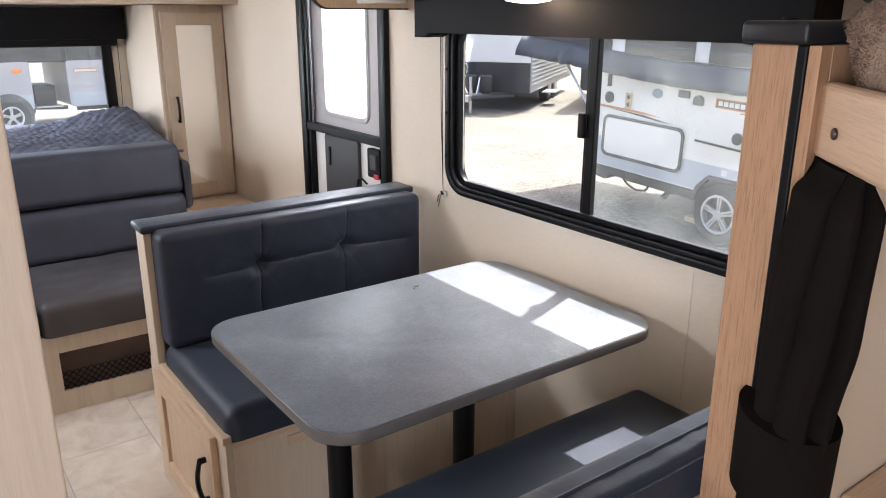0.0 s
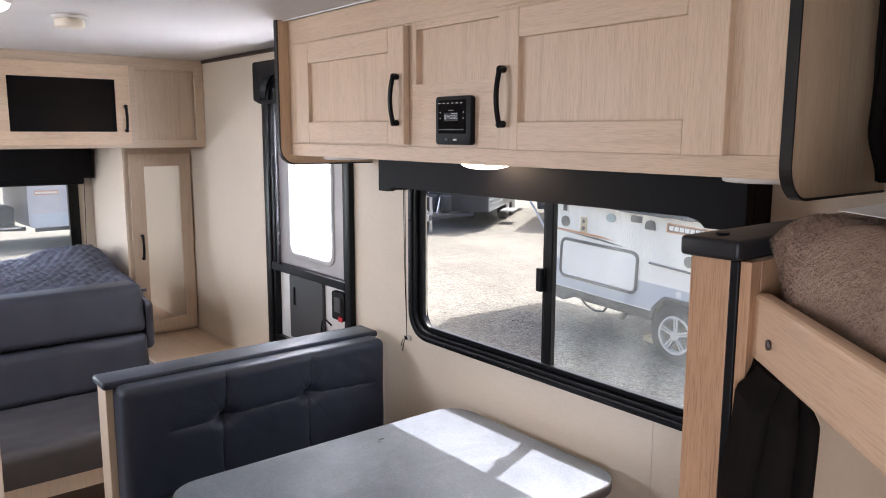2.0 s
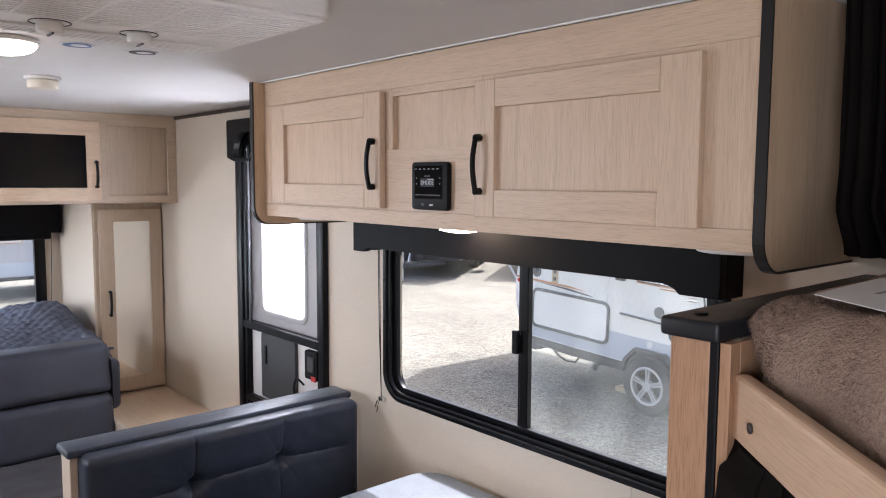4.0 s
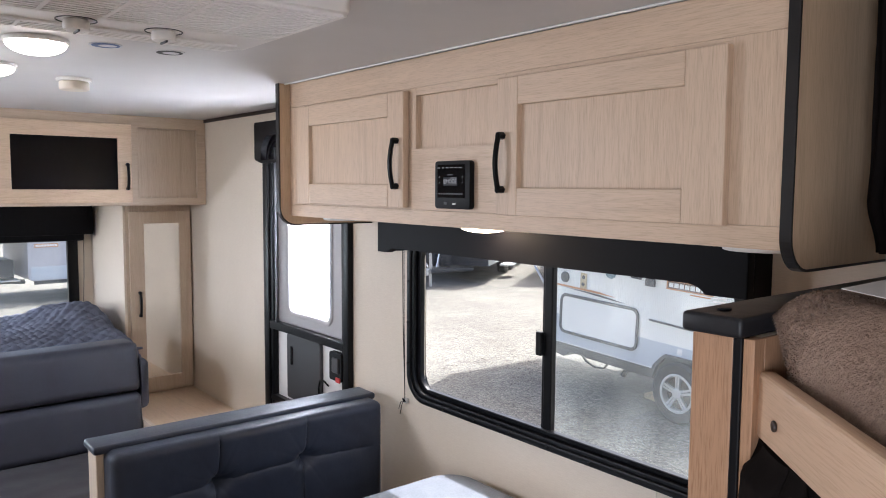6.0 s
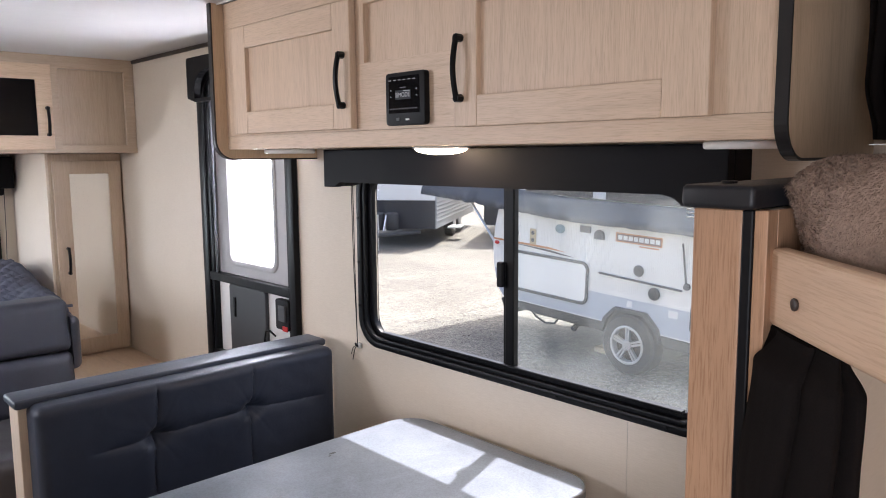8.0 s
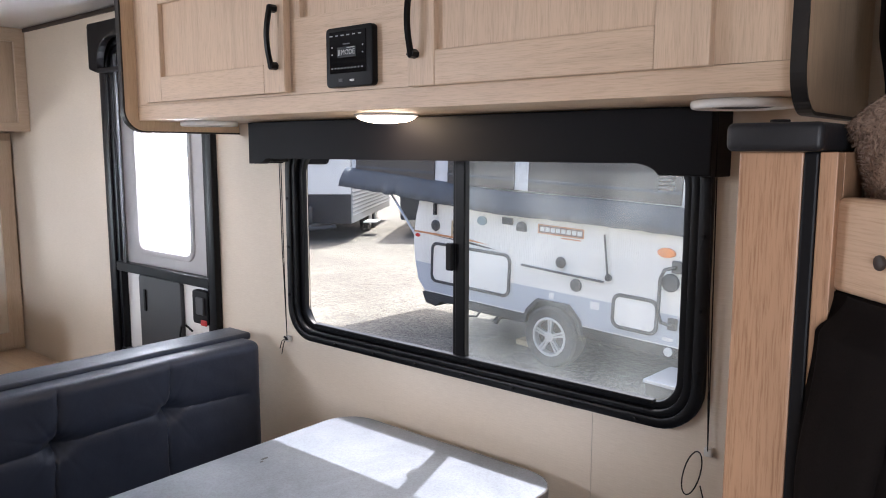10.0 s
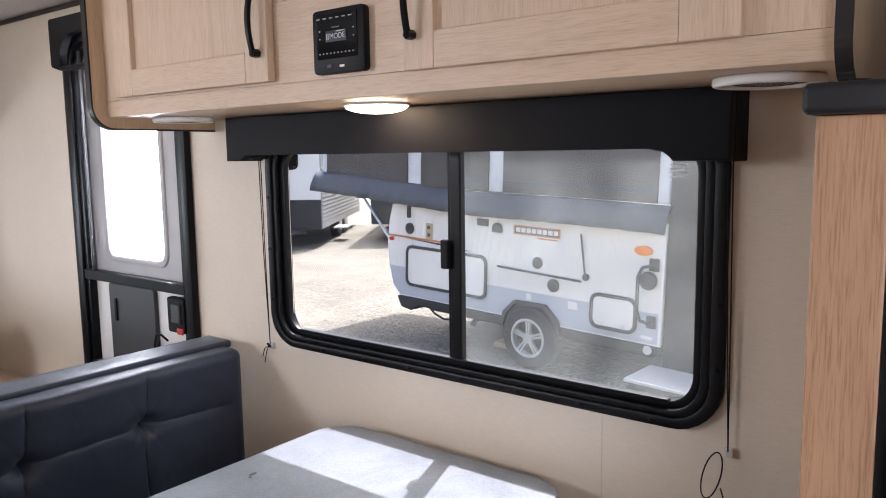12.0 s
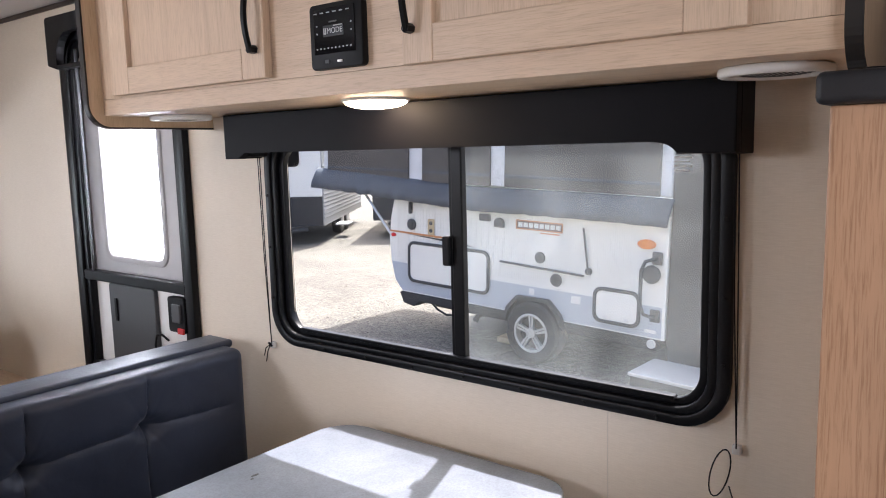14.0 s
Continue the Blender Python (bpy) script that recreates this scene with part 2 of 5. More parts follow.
# white of the trailers across the yard, with their shade darkened into the paint
paint_white_shaded = soft_plain("trailer_white_shaded", (0.40, 0.385, 0.40), 0.4, vary=0.06, scale=3)
paint_stripe = soft_plain("trailer_grey_stripe", (0.42, 0.45, 0.50), 0.4, vary=0.05, scale=3)
rubber = soft_plain("tyre_rubber", (0.028, 0.028, 0.03), 0.8)
alloy = soft_plain("alloy_rim", (0.55, 0.55, 0.56), 0.35, 0.6, vary=0.05)
badge_orange = soft_plain("badge_orange", (0.50, 0.22, 0.09), 0.5)
badge_brown = soft_plain("badge_brown", (0.12, 0.06, 0.035), 0.5)
amber = soft_plain("amber_lens", (0.75, 0.22, 0.03), 0.25)
red_lens = soft_plain("red_lens", (0.55, 0.03, 0.03), 0.25)
paper = soft_plain("paper", (0.70, 0.69, 0.67), 0.7, vary=0.03)
corrugated = soft_plain("corrugated_silver", (0.32, 0.33, 0.33), 0.4, 0.3)
underside = soft_plain("chassis_black", (0.03, 0.03, 0.032), 0.6)
step_metal = soft_plain("step_aluminium", (0.6, 0.6, 0.62), 0.4, 0.6)

# ---------- building helpers ----------
ORG = {}


def thing(name, at, label="", category="", group="", kind="", turn=0.0):
    """An Empty at a thing's base that parents its parts."""
    ob = new(name)
    ob.empty_display_size = 0.05
    ob.location = at
    ORG[ob] = Vector(at)
    return tagged(ob, label, category, group, kind)


def part(name, bm, material, parent=None, label="", smooth=False):
    """Links a bmesh, drawn in world metres, as one mesh under a thing or part."""
    org = ORG.get(parent, Vector((0, 0, 0)))
    bmesh.ops.translate(bm, verts=bm.verts, vec=-org)
    bmesh.ops.recalc_face_normals(bm, faces=bm.faces)
    data = bpy.data.meshes.new(name)
    bm.to_mesh(data)
    bm.free()
    data.materials.append(material)
    if smooth:
        for p in data.polygons:
            p.use_smooth = True
        data.set_sharp_from_angle(angle=radians(smooth if smooth > 1 else 40))
    ob = new(name, data)
    if parent:
        ob.parent = parent
        ORG[ob] = org
    if label:
        ob["label"] = label
    return ob


def solid(name, bm, material, label, category, kind="", group="", smooth=False):
    """A top-level thing that is one mesh."""
    return tagged(part(name, bm, material, None, "", smooth), label, category, group, kind)


def box(x0, y0, z0, x1, y1, z1, bevel=0.0, bm=None, seg=2):
    bm = bm or bmesh.new()
    lo = Vector((min(x0, x1), min(y0, y1), min(z0, z1)))
    hi = Vector((max(x0, x1), max(y0, y1), max(z0, z1)))
    m = Matrix.Translation((lo + hi) / 2) @ Matrix.Diagonal((*(hi - lo), 1))
    made = bmesh.ops.create_cube(bm, size=1, matrix=m)["verts"]
    if bevel:
        edges = list({e for v in made for e in v.link_edges})
        bmesh.ops.bevel(bm, geom=edges, offset=bevel, segments=seg, profile=0.5, affect="EDGES")
    return bm


def rrect(a0, b0, a1, b1, r, n=6):
    """The outline of a rectangle with rounded corners; r is one radius or four (from the low corner, counter-clockwise)."""
    rs = r if isinstance(r, (tuple, list)) else (r,) * 4
    out = []
    for (ca, cb, st), q in zip(((a0, b0, 180), (a1, b0, 270), (a1, b1, 0), (a0, b1, 90)), rs):
        sa, sb = (1 if ca == a0 else -1), (1 if cb == b0 else -1)
        for i in range(n + 1):
            w = radians(st + 90 * i / n)
            out.append((ca + sa * q + q * math.cos(w), cb + sb * q + q * math.sin(w)))
    return out


def place3(axis, p, h):
    a, b = p
    return {"x": (h, a, b), "y": (a, h, b), "z": (a, b, h)}[axis]


def prism(pts, axis, h0, h1, bm=None, bevel=0.0, seg=2):
    """An outline drawn out along an axis."""
    bm = bm or bmesh.new()
    lo = [bm.verts.new(place3(axis, p, h0)) for p in pts]
    hi = [bm.verts.new(place3(axis, p, h1)) for p in pts]
    f0, f1 = bm.faces.new(lo), bm.faces.new(hi)
    n = len(pts)
    for i in range(n):
        bm.faces.new((lo[i], lo[(i + 1) % n], hi[(i + 1) % n], hi[i]))
    if bevel:
        edges = list({e for f in (f0, f1) for e in f.edges})
        bmesh.ops.bevel(bm, geom=edges, offset=bevel, segments=seg, profile=0.5, affect="EDGES")
    return bm


def ring(outer, inner, axis, h0, h1, bm=None, bevel=0.0):
    """A frame between two outlines of the same number of points."""
    bm = bm or bmesh.new()
    n = len(outer)
    rows = [[bm.verts.new(place3(axis, p, h)) for p in pts] for pts, h in ((outer, h0), (outer, h1), (inner, h1), (inner, h0))]
    for k in range(4):
        a, b = rows[k], rows[(k + 1) % 4]
        for i in range(n):
            bm.faces.new((a[i], a[(i + 1) % n], b[(i + 1) % n], b[i]))
    if bevel:
        edges = [e for k in range(4) for i in range(n) for e in [bm.edges.get((rows[k][i], rows[k][(i + 1) % n]))]]
        bmesh.ops.bevel(bm, geom=edges, offset=bevel, segments=2, profile=0.5, affect="EDGES")
    return bm


def disc(c, axis, r, h0, h1, bm=None, n=28, bevel=0.0, ry=None):
    ry = ry or r
    pts = [(c[0] + r * math.cos(2 * math.pi * i / n), c[1] + ry * math.sin(2 * math.pi * i / n)) for i in range(n)]
    return prism(pts, axis, h0, h1, bm, bevel)


def tube(points, r, bm=None, n=8):
    """A round bar along a polyline."""
    bm = bm or bmesh.new()
    pts = [Vector(p) for p in points]
    last = None
    rings = []
    for i, p in enumerate(pts):
        d = (pts[min(i + 1, len(pts) - 1)] - pts[max(i - 1, 0)]).normalized()
        if last is None:
            u = d.orthogonal().normalized()
        else:
            u = (last - d * last.dot(d)).normalized()
        last = u
        w = d.cross(u)
        rings.append([bm.verts.new(p + r * (math.cos(2 * math.pi * k / n) * u + math.sin(2 * math.pi * k / n) * w)) for k in range(n)])
    for a, b in zip(rings, rings[1:]):
        for k in range(n):
            bm.faces.new((a[k], a[(k + 1) % n], b[(k + 1) % n], b[k]))
    bm.faces.new(rings[0])
    bm.faces.new(list(reversed(rings[-1])))
    return bm


def steps(a, b, n, r):
    """Positions from a to b, denser near both ends."""
    fine = [0, 0.08, 0.25, 0.5, 0.75, 1.0]
    lo = [a + r * f for f in fine]
    hi = [b - r * f for f in reversed(fine)]
    mid = [a + r + (b - a - 2 * r) * i / n for i in range(1, n)]
    return lo + mid + hi


def pad(a0, b0, a1, b1, base, top, axis, r=0.03, n=24, relief=None, corner=0.02):
    """An upholstered pad: its face is a grid with rounded rims; relief(a, b) lowers it."""
    bm = bmesh.new()
    A, B = steps(a0, a1, n, r), steps(b0, b1, max(8, int(n * abs((b1 - b0) / (a1 - a0)))), r)
    s = 1 if top > base else -1
    grid = []
    for a in A:
        row = []
        for b in B:
            d = min(a - a0, a1 - a, b - b0, b1 - b)
            drop = r - math.sqrt(max(0.0, r * r - (r - min(d, r)) ** 2))
            h = top - s * drop
            if relief and d > 0:
                h -= s * relief(a, b) * min(1, d / r)
            ca = min(max(a, a0 + corner), a1 - corner)
            cb = min(max(b, b0 + corner), b1 - corner)
            v = Vector((a - ca, b - cb))
            if abs(v.x) > 1e-6 and abs(v.y) > 1e-6:
                v = v.normalized() * max(abs(v.x), abs(v.y))
            row.append(bm.verts.new(place3(axis, (ca + v.x, cb + v.y), h)))
        grid.append(row)
    for i in range(len(A) - 1):
        for j in range(len(B) - 1):
            bm.faces.new((grid[i][j], grid[i + 1][j], grid[i + 1][j + 1], grid[i][j + 1]))
    rim = [g[0] for g in grid] + grid[-1][1:] + [g[-1] for g in reversed(grid[:-1])] + list(reversed(grid[0][1:-1]))
    k = "xyz".index(axis)
    low = []
    for v in rim:
        c = v.co.copy()
        c[k] = base
        low.append(bm.verts.new(c))
    for i in range(len(rim)):
        j = (i + 1) % len(rim)
        bm.faces.new((rim[i], rim[j], low[j], low[i]))
    bm.faces.new(low)
    return bm


def bow_handle(name, parent, axis, x, y, z, length, out, normal):
    """A bowed bar handle. axis: 'z'; normal: unit vector away from its door."""
    nv = Vector(normal)
    bm = bmesh.new()
    pts = []
    for i in range(13):
        s = i / 12
        lift = out * (0.55 + 0.45 * math.sin(math.pi * s))
        pts.append(Vector((x, y, z + (s - 0.5) * length)) + nv * lift)
    tube(pts, 0.0066, bm, 6)
    for s in (0.04, 0.96):
        c = Vector((x, y, z + (s - 0.5) * length))
        tube([c, c + nv * out * 0.72], 0.0085, bm, 6)
    return part(name, bm, black_metal, parent, "black bowed metal handle", smooth=50)

# ---------- the room's shell ----------
XW, XO = 1.505, 1.545          # inner and outer face of the window wall
CEIL = 1.95
YN, YS, XL = 4.64, -1.55, -0.95


def shell(name, bm, material, label, category):
    return solid(name, bm, material, label, category, "structure")


# floor slab; its tiles come last in the file
shell("floor", box(XL, YS, -0.06, XW, YN, -0.004), soft_plain("tile_joint", (0.34, 0.285, 0.23), 0.7), "beige stone-look vinyl floor laid in tiles", "floor")

bm = bmesh.new()
WY0, WY1, WZ0, WZ1 = 0.834, 2.001, 0.922, 1.446      # dinette window opening
DY0, DY1, DZ1 = 2.405, 3.09, 1.84                    # entry door opening
box(XW, YS, -0.06, XO, WY0, CEIL, bm=bm)
box(XW, WY0, -0.06, XO, WY1, WZ0, bm=bm)
box(XW, WY0, WZ1, XO, WY1, CEIL, bm=bm)
box(XW, WY1, -0.06, XO, DY0, CEIL, bm=bm)
box(XW, DY0, DZ1, XO, DY1, CEIL, bm=bm)
box(XW, DY1, -0.06, XO, YN + 0.04, CEIL, bm=bm)
shell("wall_east", bm, wall_mat, "beige linen-textured panel wall with dinette window and entry door", "wall")

FX0, FX1, FZ0, FZ1 = -0.62, 1.054, 0.86, 1.395       # bed window opening
bm = bmesh.new()
box(XL, YN, -0.06, FX0, YN + 0.04, CEIL, bm=bm)
box(FX0, YN, -0.06, FX1, YN + 0.04, FZ0, bm=bm)
box(FX0, YN, FZ1, FX1, YN + 0.04, CEIL, bm=bm)
box(FX1, YN, -0.06, XW, YN + 0.04, CEIL, bm=bm)
shell("wall_north", bm, wall_mat, "beige panel wall behind the bed with a wide window", "wall")
bm = bmesh.new()
west = ((-0.88, -0.22, 0.82, 1.68), (2.58, 3.32, 1.46, 1.80))      # openings of the windows in the aisle wall
y = YS
for y0, y1, z0, z1 in west:
    box(XL - 0.04, y, -0.06, XL, y0, CEIL, bm=bm)
    box(XL - 0.04, y0, -0.06, XL, y1, z0, bm=bm)
    box(XL - 0.04, y0, z1, XL, y1, CEIL, bm=bm)
    y = y1
box(XL - 0.04, y, -0.06, XL, YN + 0.04, CEIL, bm=bm)
shell("wall_west", bm, wall_mat, "plain beige panel wall along the aisle", "wall")
shell("wall_south", box(XL - 0.04, YS - 0.04, -0.06, XO, YS, CEIL), wall_mat, "plain beige panel wall behind the bunks", "wall")
shell("partition_wall", box(XL, 0.905, 0, 0.096, 0.935, CEIL, 0.003), pale_z, "pale wood-grain partition panel beside the aisle", "wall")
shell("ceiling", box(XL - 0.04, YS - 0.04, CEIL, XO + 0.06, YN + 0.06, CEIL + 0.08), ceiling_white, "smooth white ceiling panel", "ceiling")
for k, (y0, y1, z0, z1) in enumerate(west):
    w3 = thing("window_%d" % (k + 3), (XL, (y0 + y1) / 2, z0), "plain black-framed window in the aisle wall", "window", kind="structure")
    part("window_frame", ring(rrect(y0 - 0.03, z0 - 0.03, y1 + 0.03, z1 + 0.03, 0.04, 4), rrect(y0 + 0.012, z0 + 0.012, y1 - 0.012, z1 - 0.012, 0.03, 4), "x", XL + 0.0005, XL + 0.015), black_metal, w3)
# dark line where wall meets ceiling
shell("ceiling_trim", box(1.492, 2.335, CEIL - 0.017, 1.5045, 3.797, CEIL - 0.001, 0.003), trim_brown, "dark brown trim strip under the ceiling", "trim")
shell("ceiling_caulk", tube([(1.163, 0.60, CEIL - 0.003), (1.163, 1.40, CEIL - 0.002), (1.163, 2.28, CEIL - 0.003)], 0.0025), white_plastic, "thin white sealant bead along the ceiling", "trim")
shell("wall_seam", box(1.5042, 1.0352, 0.45, 1.5056, 1.0362, 0.885), soft_plain("seam_beige", (0.58, 0.52, 0.44), 0.6), "narrow butt seam between wall panels", "trim")

# ---------- dinette window ----------
win = thing("window_1", (1.505, 1.42, 0.889), "black-framed sliding window with dusty panes above the dinette table", "window", kind="structure")
N = 8
o0 = rrect(0.795, 0.893, 2.034, 1.475, 0.095, N)
o1 = rrect(0.820, 0.913, 2.012, 1.452, 0.075, N)
o2 = rrect(0.838, 0.926, 1.998, 1.440, 0.065, N)
o3 = rrect(0.856, 0.938, 1.978, 1.424, 0.055, N)
part("window_frame", ring(o0, o1, "x", 1.488, 1.5046, bevel=0.004), black_metal, win, smooth=40)
part("inner_frame", ring(o1, o2, "x", 1.494, 1.518, bevel=0.003), black_metal, win, smooth=40)
part("outer_frame", ring(o2, o3, "x", 1.508, 1.524, bevel=0.002), black_metal, win, smooth=40)
part("window_frame_outside", ring(o0, o1, "x", 1.5455, 1.556), black_metal, win)
part("mullion", box(1.506, 1.386, 0.936, 1.526, 1.416, 1.428, 0.003), black_metal, win)
part("sash_bar", box(1.510, 1.4163, 0.938, 1.524, 1.425, 1.424, 0.002), black_metal, win)
part("latch", box(1.490, 1.412, 1.152, 1.5058, 1.433, 1.219, 0.004), black_plastic, win, "black slide latch")
part("track", box(1.500, 0.90, 0.936, 1.518, 1.93, 0.945, 0.002), black_metal, win)
for y0, y1, x, mt in ((0.854, 1.388, 1.5245, dusty_mat), (1.418, 1.982, 1.5195, pane_mat)):
    p = part("pane", box(x, y0, 0.936, x + 0.003, y1, 1.428), mt, win)
    p.visible_shadow = False
screw = disc((0, 0), "x", 0.0042, 1.4835, 1.488, n=10, bevel=0.001)
s0 = part("screw", screw, black_plastic, win)
spots = [(0.808, z) for z in (1.02, 1.14, 1.28)] + [(y, 0.903) for y in (0.93, 1.08, 1.23, 1.38, 1.53, 1.68, 1.83)] + [(2.023, z) for z in (1.02, 1.16, 1.30)]
s0.location = (0, spots[0][0], spots[0][1])
for y, z in spots[1:]:
    s = new("screw", s0.data)
    s.parent = win
    s.location = (0, y, z)
bm = bmesh.new()
for k in range(4):
    box(1.5225, 0.882 + 0.004 * (k % 2), 1.385 - 0.008 * k, 1.5238, 0.915, 1.388 - 0.008 * k, bm=bm)
part("etched_mark", bm, white_plastic, win, "small white printed marks on the glass")

# blind box over the window
val = thing("window_valence", (1.46, 1.44, 1.40), "black fabric-covered valence box above the dinette window", "valence")
bm = bmesh.new()
prism([(0.770, 1.394), (0.770, 1.514), (2.085, 1.514), (2.085, 1.400), (2.03, 1.400), (2.005, 1.418), (0.905, 1.418), (0.88, 1.412), (0.865, 1.394)], "x", 1.405, 1.432, bm, 0.003)
part("front_board", bm, valence_mat, val)
part("end_board", box(1.4325, 0.770, 1.392, 1.5035, 0.800, 1.514, 0.002), valence_mat, val)
part("end_board", box(1.4325, 2.055, 1.400, 1.5035, 2.085, 1.514, 0.002), valence_mat, val)
part("folded_shade", box(1.446, 0.90, 1.418, 1.486, 2.045, 1.470, 0.012, seg=3), valence_mat, val, "black pleated shade folded up")
part("bottom_rail", box(1.436, 2.012, 1.404, 1.49, 2.05, 1.424, 0.006), black_plastic, val)


def blind_cord(y0, y1, top, bottom, loop):
    bm = bmesh.new()
    x = 1.488
    for k in (-1, 1):
        tube([(x, y0 + k * 0.004, top), (x, (y0 + y1) / 2 + k * 0.003, (top + bottom) / 2), (x + 0.004, y1, bottom)], 0.0013, bm, 5)
    if loop:
        for s in (1,):
            pts = [(x + 0.002 - s * 0.01, y1 + 0.010 + 0.016 * math.sin(w) * (0.6 + 0.4 * s) + 0.010 * (1 - math.cos(w)) + 0.004 * s, bottom - 0.046 * (1 - math.cos(w)) * (0.72 + 0.28 * s)) for w in [2 * math.pi * i / 20 for i in range(21)]]
            tube(pts, 0.0014, bm, 5)
        tube([(x, y1 + 0.01, bottom - 0.07), (x - 0.006, y1 - 0.005, bottom - 0.11), (x, y1 + 0.004, bottom - 0.15)], 0.0014, bm, 5)
    else:
        tube([(x, y1, bottom), (x, y1 + 0.012, bottom - 0.018), (x, y1 + 0.022, bottom - 0.052)], 0.0014, bm, 5)
        tube([(x, y1, bottom), (x, y1 + 0.020, bottom - 0.012), (x, y1 + 0.030, bottom - 0.036)], 0.0014, bm, 5)
        tube([(x, y1 - 0.006, bottom - 0.004), (x, y1 + 0.008, bottom + 0.004)], 0.003, bm, 6)
    c = thing("blind_cord", (1.49, y1, bottom), "thin black blind cord hanging beside the window", "cord")
    part("cord", bm, black_plastic, c)
    part("cord_clip", box(1.492, y1 - 0.008, bottom - 0.012, 1.5045, y1 + 0.008, bottom + 0.006, 0.003), soft_plain("clear_clip", (0.6, 0.6, 0.58), 0.2), c, "small clear plastic clip")


blind_cord(2.052, 2.046, 1.402, 0.885, False)
blind_cord(0.793, 0.783, 1.392, 0.872, True)

# ---------- entry door ----------
door = thing("door_1", (1.52, 2.775, 0.0), "closed entry door with black screen frame and frosted window", "door", kind="structure")
N = 7
do = rrect(2.392, 0.0, 3.102, 1.855, (0.02, 0.02, 0.11, 0.11), N)
di = rrect(2.434, 0.03, 3.054, 1.81, (0.015, 0.015, 0.085, 0.085), N)
part("door_frame", ring(do, di, "x", 1.480, 1.5046, bevel=0.004), black_metal, door, smooth=40)
part("screen_frame", ring(rrect(2.434, 0.03, 3.054, 1.81, (0.015, 0.015, 0.085, 0.085), N), rrect(2.456, 0.05, 3.032, 1.79, (0.012, 0.012, 0.07, 0.07), N), "x", 1.490, 1.516, bevel=0.003), black_metal, door, smooth=40)
gw = rrect(2.566, 1.054, 2.952, 1.72, 0.05, N)
gi = rrect(2.588, 1.075, 2.930, 1.699, 0.035, N)
dp = rrect(2.434, 0.03, 3.054, 1.81, (0.015, 0.015, 0.085, 0.085), N)
part("door_panel", ring(dp, gw, "x", 1.521, 1.540), door_grey, door)
part("window_trim", ring(gw, gi, "x", 1.514, 1.545, bevel=0.004), door_grey, door, "grey moulded window trim", smooth=40)
p = part("pane", box(1.553, 2.575, 1.065, 1.557, 2.945, 1.705), frosted_mat, door, "bright frosted pane")
part("middle_rail", box(1.482, 2.434, 0.985, 1.514, 3.054, 1.020, 0.004), black_metal, door)
part("lower_rail", box(1.486, 2.434, 0.662, 1.514, 3.054, 0.688, 0.004), black_metal, door)
part("lower_panel", box(1.516, 2.456, 0.05, 1.5205, 3.032, 0.985), door_white, door, "white lower door panel")
bm = prism(rrect(2.640, 0.700, 2.925, 0.980, 0.012, 4), "x", 1.500, 1.5155, bevel=0.003)
part("slide_panel", bm, dark_grey, door, "dark grey plastic slide panel")
part("slide_grip", box(1.494, 2.87, 0.85, 1.4995, 2.885, 0.93, 0.002), black_plastic, door)
latch = part("latch", prism(rrect(2.440, 0.862, 2.530, 0.975, 0.010, 4), "x", 1.478, 1.500, bevel=0.003), black_plastic, door, "black latch with a red lever")
part("red_lever", box(1.472, 2.443, 0.860, 1.478, 2.476, 0.880, 0.003), red_plastic, latch, "red lock lever")
part("latch_paddle", box(1.470, 2.455, 0.895, 1.478, 2.50, 0.955, 0.004), dark_grey, latch)
part("pull_loop", tube([(1.505, 2.64, 0.70), (1.49, 2.635, 0.80), (1.485, 2.615, 0.835), (1.488, 2.59, 0.84), (1.50, 2.57, 0.82)], 0.004, n=6), black_plastic, door, "black cord loop")
part("hinge_plate", box(1.480, 2.985, 1.02, 1.491, 2.992, 1.78, 0.002), dark_grey, door)
dv = thing("door_valence", (1.48, 2.78, 1.735), "short black valence box over the entry door", "valence")
bm = ring(rrect(2.38, 1.726, 3.092, 1.888, 0.012, 6), rrect(2.45, 1.712, 3.03, 1.832, (0.002, 0.002, 0.09, 0.09), 6), "x", 1.440, 1.466)
part("front_board", bm, black_plastic, dv)
part("end_board", box(1.4665, 3.06, 1.726, 1.5035, 3.092, 1.888, 0.003), black_plastic, dv)
part("end_board", box(1.4665, 2.38, 1.726, 1.5035, 2.412, 1.888, 0.003), black_plastic, dv)

# ---------- overhead cabinet ----------
oc = thing("overhead_cabinet", (1.34, 1.43, 1.505), "light oak overhead cabinet with two framed doors and black edging", "cabinet")
XF = 1.180                                            # face frame
part("bottom_board", box(1.185, 0.574, 1.517, 1.5035, 2.265, 1.533), oak_y, oc, "pale underside board")
part("top_rail", box(XF, 0.574, 1.872, 1.20, 2.265, 1.948, 0.001), oak_y, oc)
part("bottom_rail", box(XF, 0.574, 1.517, 1.1845, 2.265, 1.556, 0.001), oak_y, oc)
part("end_stile", box(XF, 0.574, 1.5565, 1.20, 0.69, 1.8715), oak_z, oc)
part("end_stile", box(XF, 2.165, 1.5565, 1.20, 2.265, 1.8715), oak_z, oc)
bm = box(XF, 1.24, 1.5565, 1.20, 1.60, 1.715)
part("stereo_board", bm, oak_y, oc)
part("centre_recess", box(1.194, 1.24, 1.7155, 1.205, 1.60, 1.8715), oak_z, oc)
part("centre_stile", box(XF, 1.574, 1.7155, 1.194, 1.60, 1.8715), oak_z, oc)
part("centre_rail", box(XF, 1.24, 1.852, 1.1935, 1.5735, 1.8715), oak_y, oc)
part("face_board", box(1.1808, 0.6903, 1.5565, 1.20, 1.2397, 1.8715), oak_y, oc)
part("face_board", box(1.1808, 1.6003, 1.5565, 1.20, 2.1647, 1.8715), oak_y, oc)


